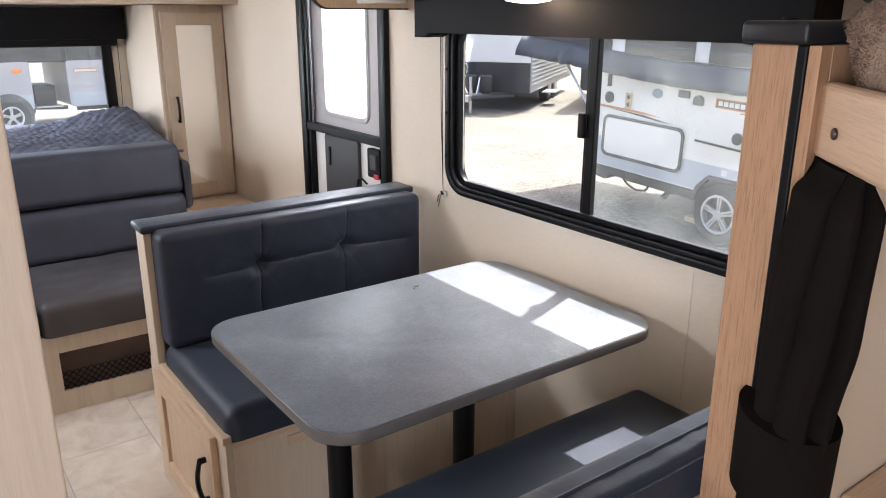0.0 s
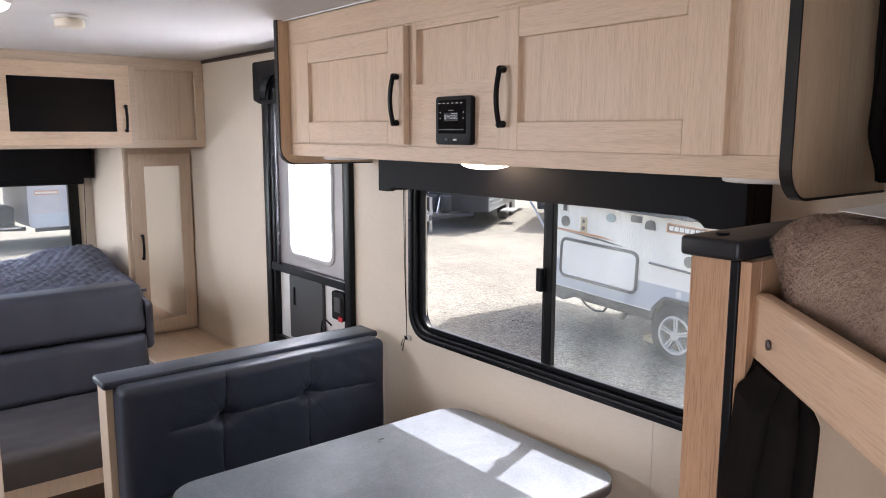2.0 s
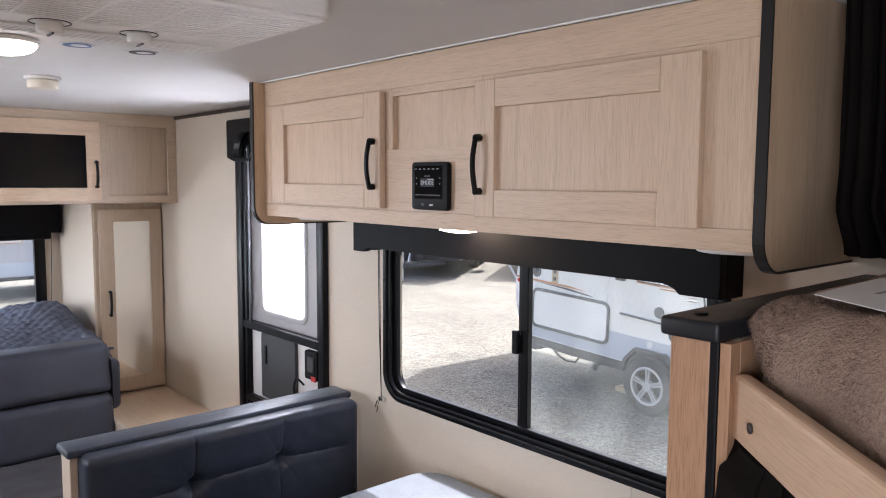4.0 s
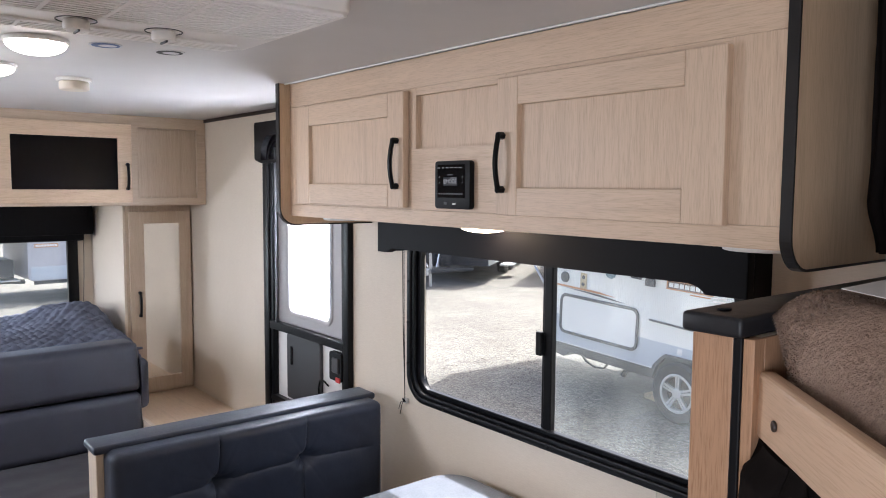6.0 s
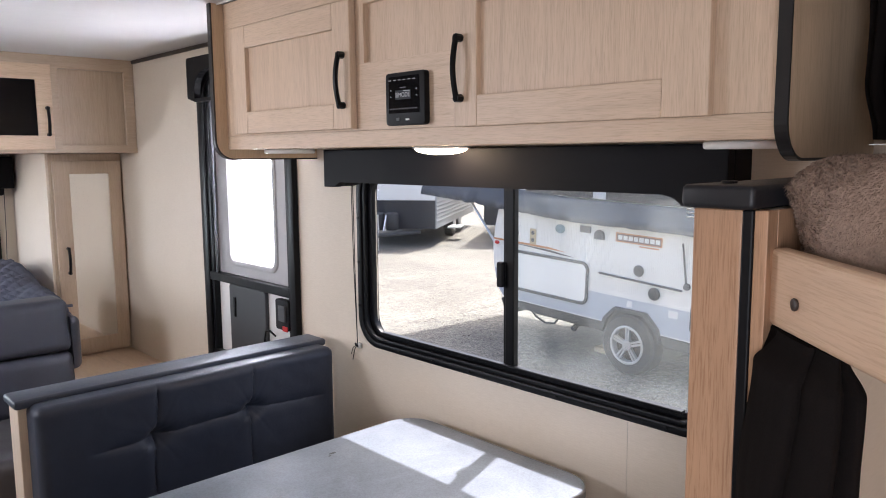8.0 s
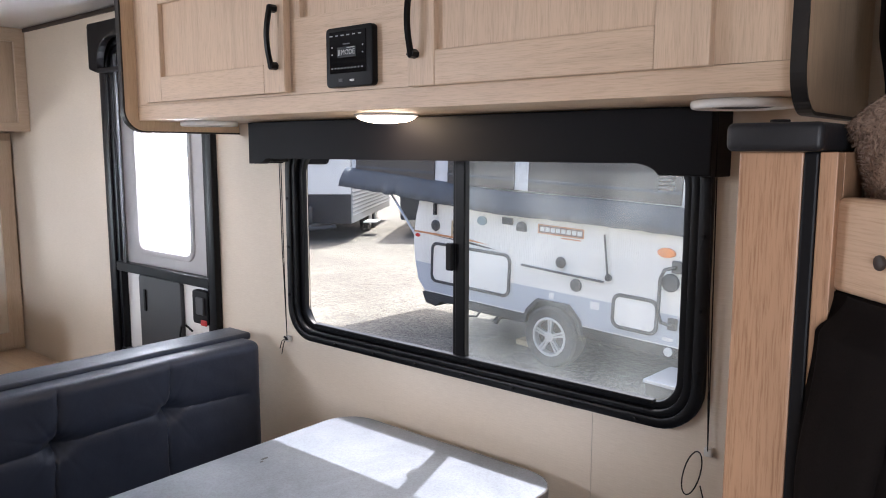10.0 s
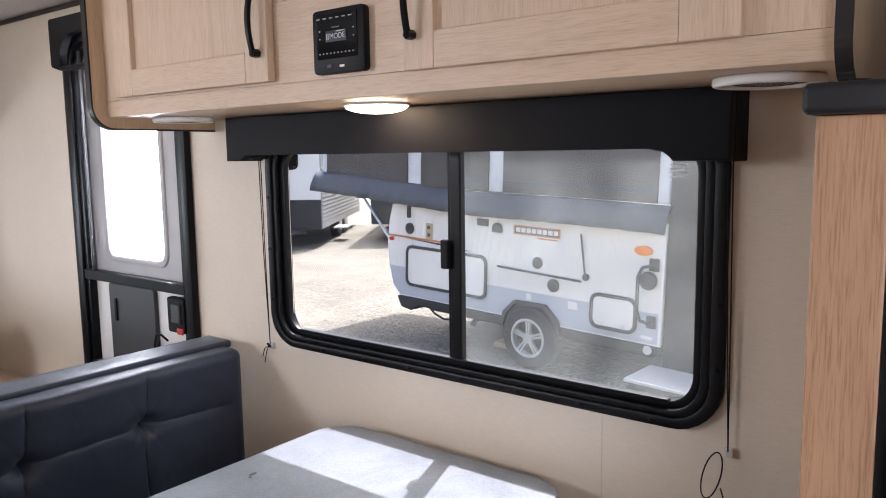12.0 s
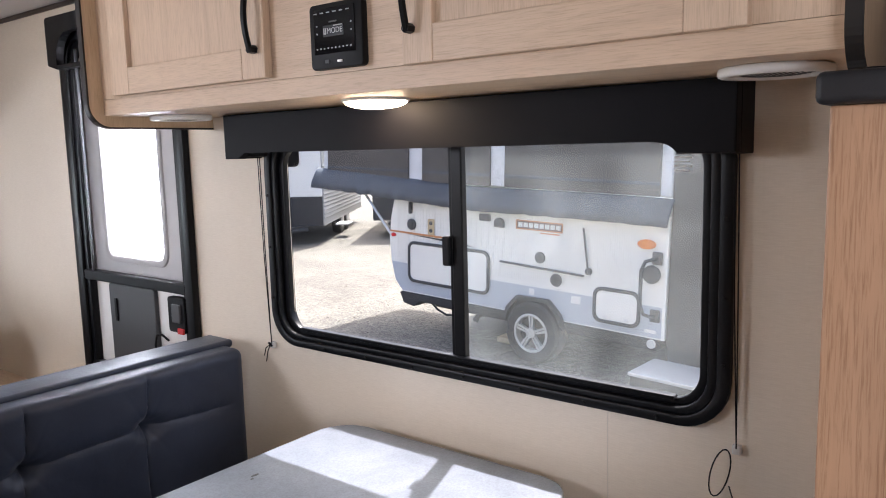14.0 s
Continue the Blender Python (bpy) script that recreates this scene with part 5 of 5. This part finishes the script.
def tent_trailer(sx=0.0):
    """A folding tent trailer: its long side faces -x at x = 0, y runs towards its rear, z from our own floor."""
    T = thing("tent_trailer", (0, 0, 0), "white folding tent trailer with raised grey canvas, parked on the gravel", "trailer", "parked trailers")
    BT, BB = 0.80, -0.262
    rear = [(3.168, -0.145), (3.235, 0.10), (3.252, 0.31), (3.228, 0.55), (3.165, 0.80), (3.12, 0.86)]
    side = [(-0.02, BB), (3.06, BB)] + rear + [(-0.02, BT)]
    body = part("body", prism(side, "x", 0.0, 1.95), paint_white, T, "white ribbed body")
    # narrow upright ribs pressed into the side skin
    bm = bmesh.new()
    k = 0
    while 0.30 + 0.022 * k < 3.12:
        y = 0.30 + 0.022 * k
        box(-0.003, y, 0.07, 0.0005, y + 0.008, BT - 0.04, bm=bm)
        k += 1
    tagged(part("skin_rib", bm, paint_white, body), kind="stuff")
    part("grey_stripe", prism([(-0.019, BB + 0.012), (3.05, BB + 0.012), (3.158, -0.14), (3.215, 0.062), (2.6, 0.05), (1.75, 0.024), (-0.019, 0.022)], "x", -0.0045, -0.0008), paint_stripe, body, "pale blue-grey lower stripe")
    part("orange_pinstripe", prism([(2.15, 0.375), (2.40, 0.402), (3.236, 0.412), (3.24, 0.392), (2.45, 0.380)], "x", -0.0075, -0.0046), badge_orange, body)
    part("dark_swoosh", prism([(2.02, 0.335), (2.40, 0.374), (3.0, 0.386), (2.6, 0.364), (2.2, 0.338)], "x", -0.0085, -0.0078), dark_grey, body)
    part("corner_trim", box(-0.012, -0.035, BB, 0.02, -0.005, BT, 0.004), paint_white, T)
    part("bottom_trim", box(-0.01, 0.0, BB - 0.085, 0.05, 3.02, BB - 0.001, 0.004), underside, T, "black lower skirt")
    part("chassis", box(0.15, 0.1, BB - 0.15, 1.8, 2.7, BB - 0.0855), underside, T)
    part("rear_skirt", prism([(2.80, BB - 0.001), (3.05, BB - 0.001), (3.09, BB - 0.02), (3.03, BB - 0.13), (2.88, BB - 0.15), (2.80, BB - 0.09)], "x", -0.008, 1.9), underside, T)
    # wheel arch and wheel
    cy, cz, wr = 1.265, -0.408, 0.30
    arch_o = [(cy - 0.33, BB - 0.075), (cy - 0.285, -0.20), (cy - 0.145, -0.07), (cy + 0.215, -0.075), (cy + 0.335, -0.20), (cy + 0.37, BB - 0.075)]
    arch_i = [(cy - 0.295, BB - 0.075), (cy - 0.25, -0.215), (cy - 0.13, -0.103), (cy + 0.20, -0.108), (cy + 0.30, -0.215), (cy + 0.335, BB - 0.075)]
    bm = bmesh.new()
    for i in range(5):
        q = [arch_o[i], arch_o[i + 1], arch_i[i + 1], arch_i[i]]
        prism(q, "x", -0.055, -0.004, bm)
    part("wheel_arch", bm, dark_grey, T, "grey moulded wheel arch")
    part("wheel_well", prism(arch_i, "x", -0.0075, -0.0048), underside, T)
    road_wheel(T, cy, cz, wr, -0.005)
    # hatches
    for y0, y1, z0, z1 in ((1.835, 2.955, -0.138, 0.316), (0.19, 0.655, -0.197, 0.131)):
        h = part("hatch", prism(rrect(y0 + 0.03, z0 + 0.03, y1 - 0.03, z1 - 0.03, 0.06, 5), "x", -0.016, -0.0086, bevel=0.002), paint_white, T, "white storage hatch in a grey frame")
        part("hatch_frame", ring(rrect(y0, z0, y1, z1, 0.085, 6), rrect(y0 + 0.032, z0 + 0.032, y1 - 0.032, z1 - 0.032, 0.06, 6), "x", -0.026, -0.009, bevel=0.004), dark_grey, h, smooth=40)
        for ky in (0.28, 0.72):
            part("catch", box(-0.024, y0 + (y1 - y0) * ky - 0.02, z0 + 0.045, -0.0165, y0 + (y1 - y0) * ky + 0.02, z0 + 0.07, 0.002), chrome, h)
    # fittings
    part("marker_light", ellipse(0.158, 0.557, 0.085, 0.042, -0.03, -0.004, 0.008), amber, T, "amber oval marker light", smooth=50)
    part("tail_marker", ellipse(3.18, 0.361, 0.035, 0.022, -0.02, -0.004, 0.006), red_lens, T, "red marker light", smooth=50)
    for y, z, r in ((1.237, 0.319, 0.056), (1.052, 0.125, 0.062), (2.904, 0.498, 0.062)):
        v = part("round_vent", ellipse(y, z, r, r, -0.024, -0.004, 0.006), dark_grey, T, "round grey vent cap", smooth=50)
        part("vent_core", ellipse(y, z, r * 0.5, r * 0.5, -0.030, -0.0242, 0.002), underside, v)
    part("oval_light", ellipse(2.24, 0.618, 0.065, 0.048, -0.022, -0.004, 0.006), soft_plain("teal_lens", (0.22, 0.30, 0.32), 0.25), T, smooth=50)
    part("vent_box", box(-0.022, 1.834, 0.616, -0.004, 1.970, 0.685, 0.004), dark_grey, T)
    part("vent_hood", prism([(1.66, 0.568), (1.772, 0.568), (1.772, 0.62), (1.757, 0.65), (1.716, 0.665), (1.675, 0.65), (1.66, 0.62)], "x", -0.04, -0.004, bevel=0.006), dark_grey, T, smooth=40)
    pl = part("socket_plate", box(-0.014, 2.578, 0.405, -0.0076, 2.672, 0.578, 0.003), soft_plain("tan_plate", (0.45, 0.36, 0.22), 0.5), T, "tan socket plate")
    for z in (0.452, 0.532):
        part("socket", ellipse(2.625, z, 0.022, 0.022, -0.017, -0.0141, 0), dark_grey, pl)
    part("strap_buckle", box(-0.04, 2.895, 0.615, -0.004, 2.930, 0.74, 0.006), underside, T)
    bd = part("badge", box(-0.0072, 1.005, 0.578, -0.004, 1.520, 0.655, 0.001), badge_brown, T, "brown and orange maker's badge drawn as plain blocks")
    part("badge_edge", ring(rrect(0.997, 0.570, 1.528, 0.663, 0.006, 2), rrect(1.008, 0.581, 1.517, 0.652, 0.004, 2), "x", -0.0095, -0.0073), badge_orange, bd)
    for k in range(8):
        part("badge_block", box(-0.0092, 1.022 + k * 0.0610, 0.595, -0.0074, 1.070 + k * 0.0610, 0.638), paper, bd)
    part("badge_line", box(-0.0075, 1.03, 0.545, -0.004, 1.25, 0.558), badge_orange, bd)
    for y0, y1, z0, z1 in ((0.79, 0.89, -0.07, 0.0), (0.88, 1.10, 0.026, 0.040), (1.30, 1.36, -0.055, 0.005), (0.045, 0.15, -0.215, -0.185), (1.09, 1.17, 0.33, 0.338), (1.09, 1.17, 0.285, 0.293)):
        part("small_label", box(-0.0056, y0, z0, -0.0047, y1, z1), paper, T, "small printed label")
    part("awning_rod", tube([(-0.02, 0.755, 0.205), (-0.02, 1.70, 0.232)], 0.011, n=8), dark_grey, T, "thin dark rod")
    cr = part("crank_rod", tube([(-0.02, 0.715, 0.258), (-0.03, 0.768, 0.645)], 0.009, n=8), dark_grey, T)
    part("crank_foot", ellipse(0.707, 0.252, 0.032, 0.032, -0.035, -0.004, 0.004), dark_grey, cr, smooth=50)
    part("grab_handle", tube([(-0.005, 0.055, 0.445), (-0.07, 0.06, 0.445), (-0.085, 0.13, 0.42), (-0.085, 0.165, 0.34), (-0.085, 0.165, 0.04), (-0.085, 0.13, -0.04), (-0.07, 0.06, -0.055), (-0.005, 0.055, -0.055)], 0.016, n=8), dark_grey, T, "grey tubular grab handle", smooth=50)
    for z in (0.445, -0.055):
        part("handle_foot", box(-0.03, 0.01, z - 0.055, -0.004, 0.10, z + 0.055, 0.01), dark_grey, T)
    part("porch_light", ellipse(0.095, 0.305, 0.08, 0.08, -0.06, -0.004, 0.02), dark_grey, T, smooth=50)
    part("jack_foot", ellipse(0.075, -0.305, 0.04, 0.04, -0.03, -0.0101, 0.004), soft_plain("grey_sticker", (0.5, 0.5, 0.5), 0.5), T)
    part("leveling_block", box(0.35, 1.62, GZ - 0.066, 0.75, 2.0, GZ - 0.006, 0.006), soft_plain("bare_plank", (0.42, 0.33, 0.22), 0.8), T, "pale wood levelling plank")
    part("safety_chain", tube([(0.05, 2.25, BB - 0.08), (0.05, 2.32, BB - 0.17), (0.05, 2.45, BB - 0.19), (0.05, 2.58, BB - 0.15), (0.05, 2.66, BB - 0.09)], 0.012, n=6), underside, T)
    part("drain_pipe", tube([(0.3, 1.75, BB - 0.10), (0.12, 2.05, BB - 0.12), (0.10, 2.10, BB - 0.2)], 0.035, n=8), underside, T)
    # canvas
    n = 220
    bm = bmesh.new()
    prev = None
    for i in range(n + 1):
        y = -0.06 + 4.55 * i / n
        lift = 0.040 * max(0.0, y - 2.0) + 0.006 * math.sin(y * 2.1)
        drape = 0.024 * math.sin(y * 24 + 3 * noise.noise(Vector((y * 3, 2, 1)))) * (0.5 + noise.noise(Vector((y * 1.3, 4, 2)))) + 0.03 * noise.noise(Vector((y * 7, 0, 3)))
        col = [bm.verts.new((-0.10 + drape, y, 0.722 + lift + 0.010 * noise.noise(Vector((y * 9, 1, 1))))), bm.verts.new((-0.085 + drape * 0.5, y, 0.80 + lift)), bm.verts.new((-0.03, y, 0.90 + lift)), bm.verts.new((0.02, y, 0.955 + lift))]
        if prev:
            for a in range(3):
                bm.faces.new((prev[a], col[a], col[a + 1], prev[a + 1]))
        prev = col
    fl = part("canvas_skirt", bm, tent_grey, T, "draped blue-grey canvas skirt", smooth=60)
    m = fl.modifiers.new("thickness", "SOLIDIFY")
    m.thickness = 0.006
    part("bunk_slide", box(0.03, 3.28, 0.86, 1.9, 4.46, 0.94, 0.01), tent_dark, T)
    part("slide_brace", tube([(0.02, 3.20, 0.30), (0.02, 3.75, 0.87)], 0.014, n=8), chrome, T, "slanting metal brace")
    part("canvas_wall", box(0.03, -0.03, 0.96, 1.9, 4.40, 2.02, 0.02), tent_light, T, "raised pale canvas wall")
    for y0, y1 in ((0.075, 1.69), (1.865, 2.775), (2.975, 4.30)):
        p = part("mesh_window", box(0.012, y0, 0.965, 0.0298, y1, 2.0, 0.004), tent_mesh, T, "dark mesh window panel")
        part("window_binding", box(0.006, y0, 1.06, 0.0118, y1, 1.085, 0.003), tent_grey, p)
    part("roof", prism(rrect(-0.06, -0.12, 1.98, 3.2, 0.06, 4), "z", 2.02, 2.14, bevel=0.02), paint_white, T, "white raised roof")
    part("door_mesh", prism([(0.03, BB - 0.05), (1.0, BB - 0.05), (1.0, 2.0), (0.03, 2.0)], "y", -0.052, -0.036), tent_mesh, T)
    part("porch_screen", box(0.02, -0.62, GZ + 0.026, 0.04, -0.055, 2.0, 0.004), tent_mesh, T, "grey mesh entrance screen")
    st2 = part("entry_step", box(-0.55, -0.60, -0.44, -0.06, 0.02, -0.41, 0.006), step_metal, T, "silver folding step")
    part("step_riser", box(-0.54, -0.58, GZ + 0.018, -0.50, 0.0, -0.4405, 0.004), underside, st2)
    part("step_leg", box(-0.12, -0.58, GZ + 0.024, -0.08, -0.54, -0.4405, 0.003), underside, st2)
    return T


popup = tent_trailer()
popup.matrix_world = pose(6.27, 2.82, 0.0, 2.2, 0, -3.0)


def yard_trailer(at, turn, length, wheel_y, badge_y, label):
    """A plainer tent trailer across the yard: its long side faces -x, its hitch points along +y."""
    T = thing("tent_trailer", (0, 0, 0), label, "trailer", "parked trailers")
    part("body", prism(rrect(0.0, -0.24, length, 0.62, (0.05, 0.10, 0.06, 0.03), 4), "x", 0.0, 1.95), paint_white_shaded, T)
    part("lower_stripe", box(-0.005, 0.02, -0.22, -0.001, length - 0.05, 0.03), paint_stripe, T)
    part("skirt", box(-0.01, 0.0, -0.31, 0.05, length - 0.1, -0.241, 0.004), underside, T)
    part("wheel_arch", ellipse(wheel_y, GZ + 0.34, 0.39, 0.39, -0.035, -0.006, 0.01), dark_grey, T, smooth=40)
    road_wheel(T, wheel_y, GZ + 0.31, 0.31, -0.02)
    part("marker_light", ellipse(0.22, 0.47, 0.085, 0.045, -0.03, -0.004, 0.008), amber, T, "amber marker light", smooth=50)
    part("canvas", box(0.04, -0.70, 0.60, 1.9, length - 0.03, 1.9, 0.03), tent_mesh, T, "grey canvas raised above the body")
    part("roof", box(-0.04, -0.05, 1.901, 1.98, length + 0.05, 2.0, 0.03), paint_white_shaded, T)
    part("badge", box(-0.008, badge_y, 0.40, -0.004, badge_y + 0.42, 0.47), badge_orange, T, "orange and white maker's plate")
    for k in range(8):
        part("badge_block", box(-0.011, badge_y + 0.02 + 0.049 * k, 0.415, -0.0085, badge_y + 0.057 + 0.049 * k, 0.455), paper, T)
    part("tongue", tube([(0.3, length, -0.27), (0.95, length + 1.1, -0.27)], 0.045, n=6), underside, T)
    part("tongue", tube([(1.6, length, -0.27), (0.95, length + 1.1, -0.27)], 0.045, n=6), underside, T)
    part("battery_box", box(0.55, length + 0.12, -0.22, 1.35, length + 0.50, 0.14, 0.02), underside, T, "black battery box on the tongue")
    part("hitch_tray", box(0.25, length + 0.08, -0.255, 1.65, length + 0.55, -0.225, 0.006), chrome, T)
    part("jack", tube([(0.95, length + 0.85, GZ + 0.01), (0.95, length + 0.85, 0.2)], 0.035, n=8), chrome, T)
    T.matrix_world = pose(*at, 0, 0, turn)
    return T


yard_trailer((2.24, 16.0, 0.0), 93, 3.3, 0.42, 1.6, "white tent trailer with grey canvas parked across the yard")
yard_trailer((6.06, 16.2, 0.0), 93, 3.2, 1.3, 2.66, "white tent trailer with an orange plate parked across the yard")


def box_trailer(at, turn, label, dark):
    """A travel trailer seen at one front corner: the front faces -y, the long ribbed side +x."""
    T = thing("travel_trailer", (0, 0, 0), label, "trailer", "parked trailers")
    part("body", prism(rrect(-2.3, -0.25, 0.0, 2.2, (0.05, 0.02, 0.02, 0.4), 5), "y", 0.0, 5.5), dark, T)
    part("nose_cap", box(-2.28, -0.03, 0.42, -0.02, -0.002, 2.1, 0.012), paint_white, T, "white rounded front cap")
    part("rock_guard", box(-2.28, -0.02, -0.25, -0.02, -0.002, 0.415, 0.008), underside, T, "black front stone guard")
    for k in range(14):
        part("side_rib", prism([(0.0, -0.10 + 0.09 * k), (0.018, -0.07 + 0.09 * k), (0.0, -0.02 + 0.09 * k)], "y", 0.02, 5.48), corrugated, T)
    part("front_window", prism(rrect(-1.9, 1.1, -0.5, 1.7, 0.12, 5), "y", -0.045, -0.031), tv_black, T)
    fr = part("tongue", tube([(-0.4, 0.0, -0.32), (-1.15, -1.15, -0.30)], 0.05, n=6), underside, T)
    part("tongue", tube([(-1.9, 0.0, -0.32), (-1.15, -1.15, -0.30)], 0.05, n=6), underside, T)
    part("jack", tube([(-1.15, -0.95, GZ + 0.01), (-1.15, -0.95, 0.15)], 0.035, n=8), chrome, T, "metal tongue jack")
    part("coupler", box(-1.22, -1.35, -0.36, -1.08, -1.1, -0.22, 0.02), chrome, T)
    bm = bmesh.new()
    for k in range(3):
        tube([(-1.5 + 0.2 * k, -0.5, -0.25), (-1.4 + 0.2 * k, -0.75, 0.02 + 0.05 * k), (-1.2 + 0.1 * k, -1.0, -0.2)], 0.014, bm, 6)
    part("hoses", bm, chrome, T)
    part("gas_bottle", disc((-1.30, -0.35), "z", 0.15, -0.25, 0.16, n=18, bevel=0.05), underside, T, smooth=50)
    part("gas_bottle", disc((-0.97, -0.35), "z", 0.15, -0.25, 0.16, n=18, bevel=0.05), underside, T, smooth=50)
    for y in (2.4, 3.2):
        bm = disc((y, GZ + 0.34), "x", 0.34, -0.25, -0.03, n=26, bevel=0.03)
        w = part("wheel", bm, rubber, T, "black tyre", smooth=40)
        part("rim", disc((y, GZ + 0.34), "x", 0.19, -0.029, -0.015, n=20, bevel=0.005), alloy, w, smooth=40)
    part("step", box(0.02, 1.2, -0.35, 0.35, 1.8, -0.31, 0.01), step_metal, T)
    T.matrix_world = pose(*at, 0, 0, turn)
    return T


box_trailer((11.95, 13.0, 0.0), -54.7, "white travel trailer with ribbed metal side and hitch", corrugated)
box_trailer((14.7, 10.95, 0.0), -54.7, "dark travel trailer parked beyond the tent trailer", underside)

# stones on the gravel
rng = random.Random(11)
bm = bmesh.new()
for _ in range(1800):
    x, y = rng.uniform(3.2, 9.5), rng.uniform(2.5, 11)
    r = rng.uniform(0.004, 0.013)
    g = bmesh.ops.create_icosphere(bm, subdivisions=1, radius=r, matrix=Matrix.Translation((x, y, GZ + r * 0.15)) @ Matrix.Diagonal((rng.uniform(0.7, 1.4), rng.uniform(0.7, 1.4), 0.55, 1)))
tagged(part("gravel_stones", bm, gravel), "loose pale stones scattered over the gravel", "gravel", "", "stuff")

# ---------- floor tiles ----------
fl_ob = bpy.data.objects["floor"]
TW, TL, G = 0.305, 0.61, 0.0022
tiles = {}
for r in range(int((XW - XL) / TW) + 1):
    x0 = XL + r * TW
    x1 = min(XW, x0 + TW)
    y = YS - (r % 2) * TL / 2 - 0.12
    while y < YN:
        a, b = max(YS, y), min(YN, y + TL)
        if b - a > 0.03 and x1 - x0 > 0.03:
            key = (round(b - a, 3), round(x1 - x0, 3))
            if key not in tiles:
                bm = box(-(x1 - x0) / 2 + G / 2, -(b - a) / 2 + G / 2, -0.0038, (x1 - x0) / 2 - G / 2, (b - a) / 2 - G / 2, 0.0, 0.0008, seg=1)
                me = bpy.data.meshes.new("tile")
                bm.to_mesh(me)
                bm.free()
                me.materials.append(floor_mat)
                tiles[key] = me
            t = new("tile", tiles[key])
            t.parent = fl_ob
            t.location = ((x0 + x1) / 2, (a + b) / 2, 0)
        y += TL
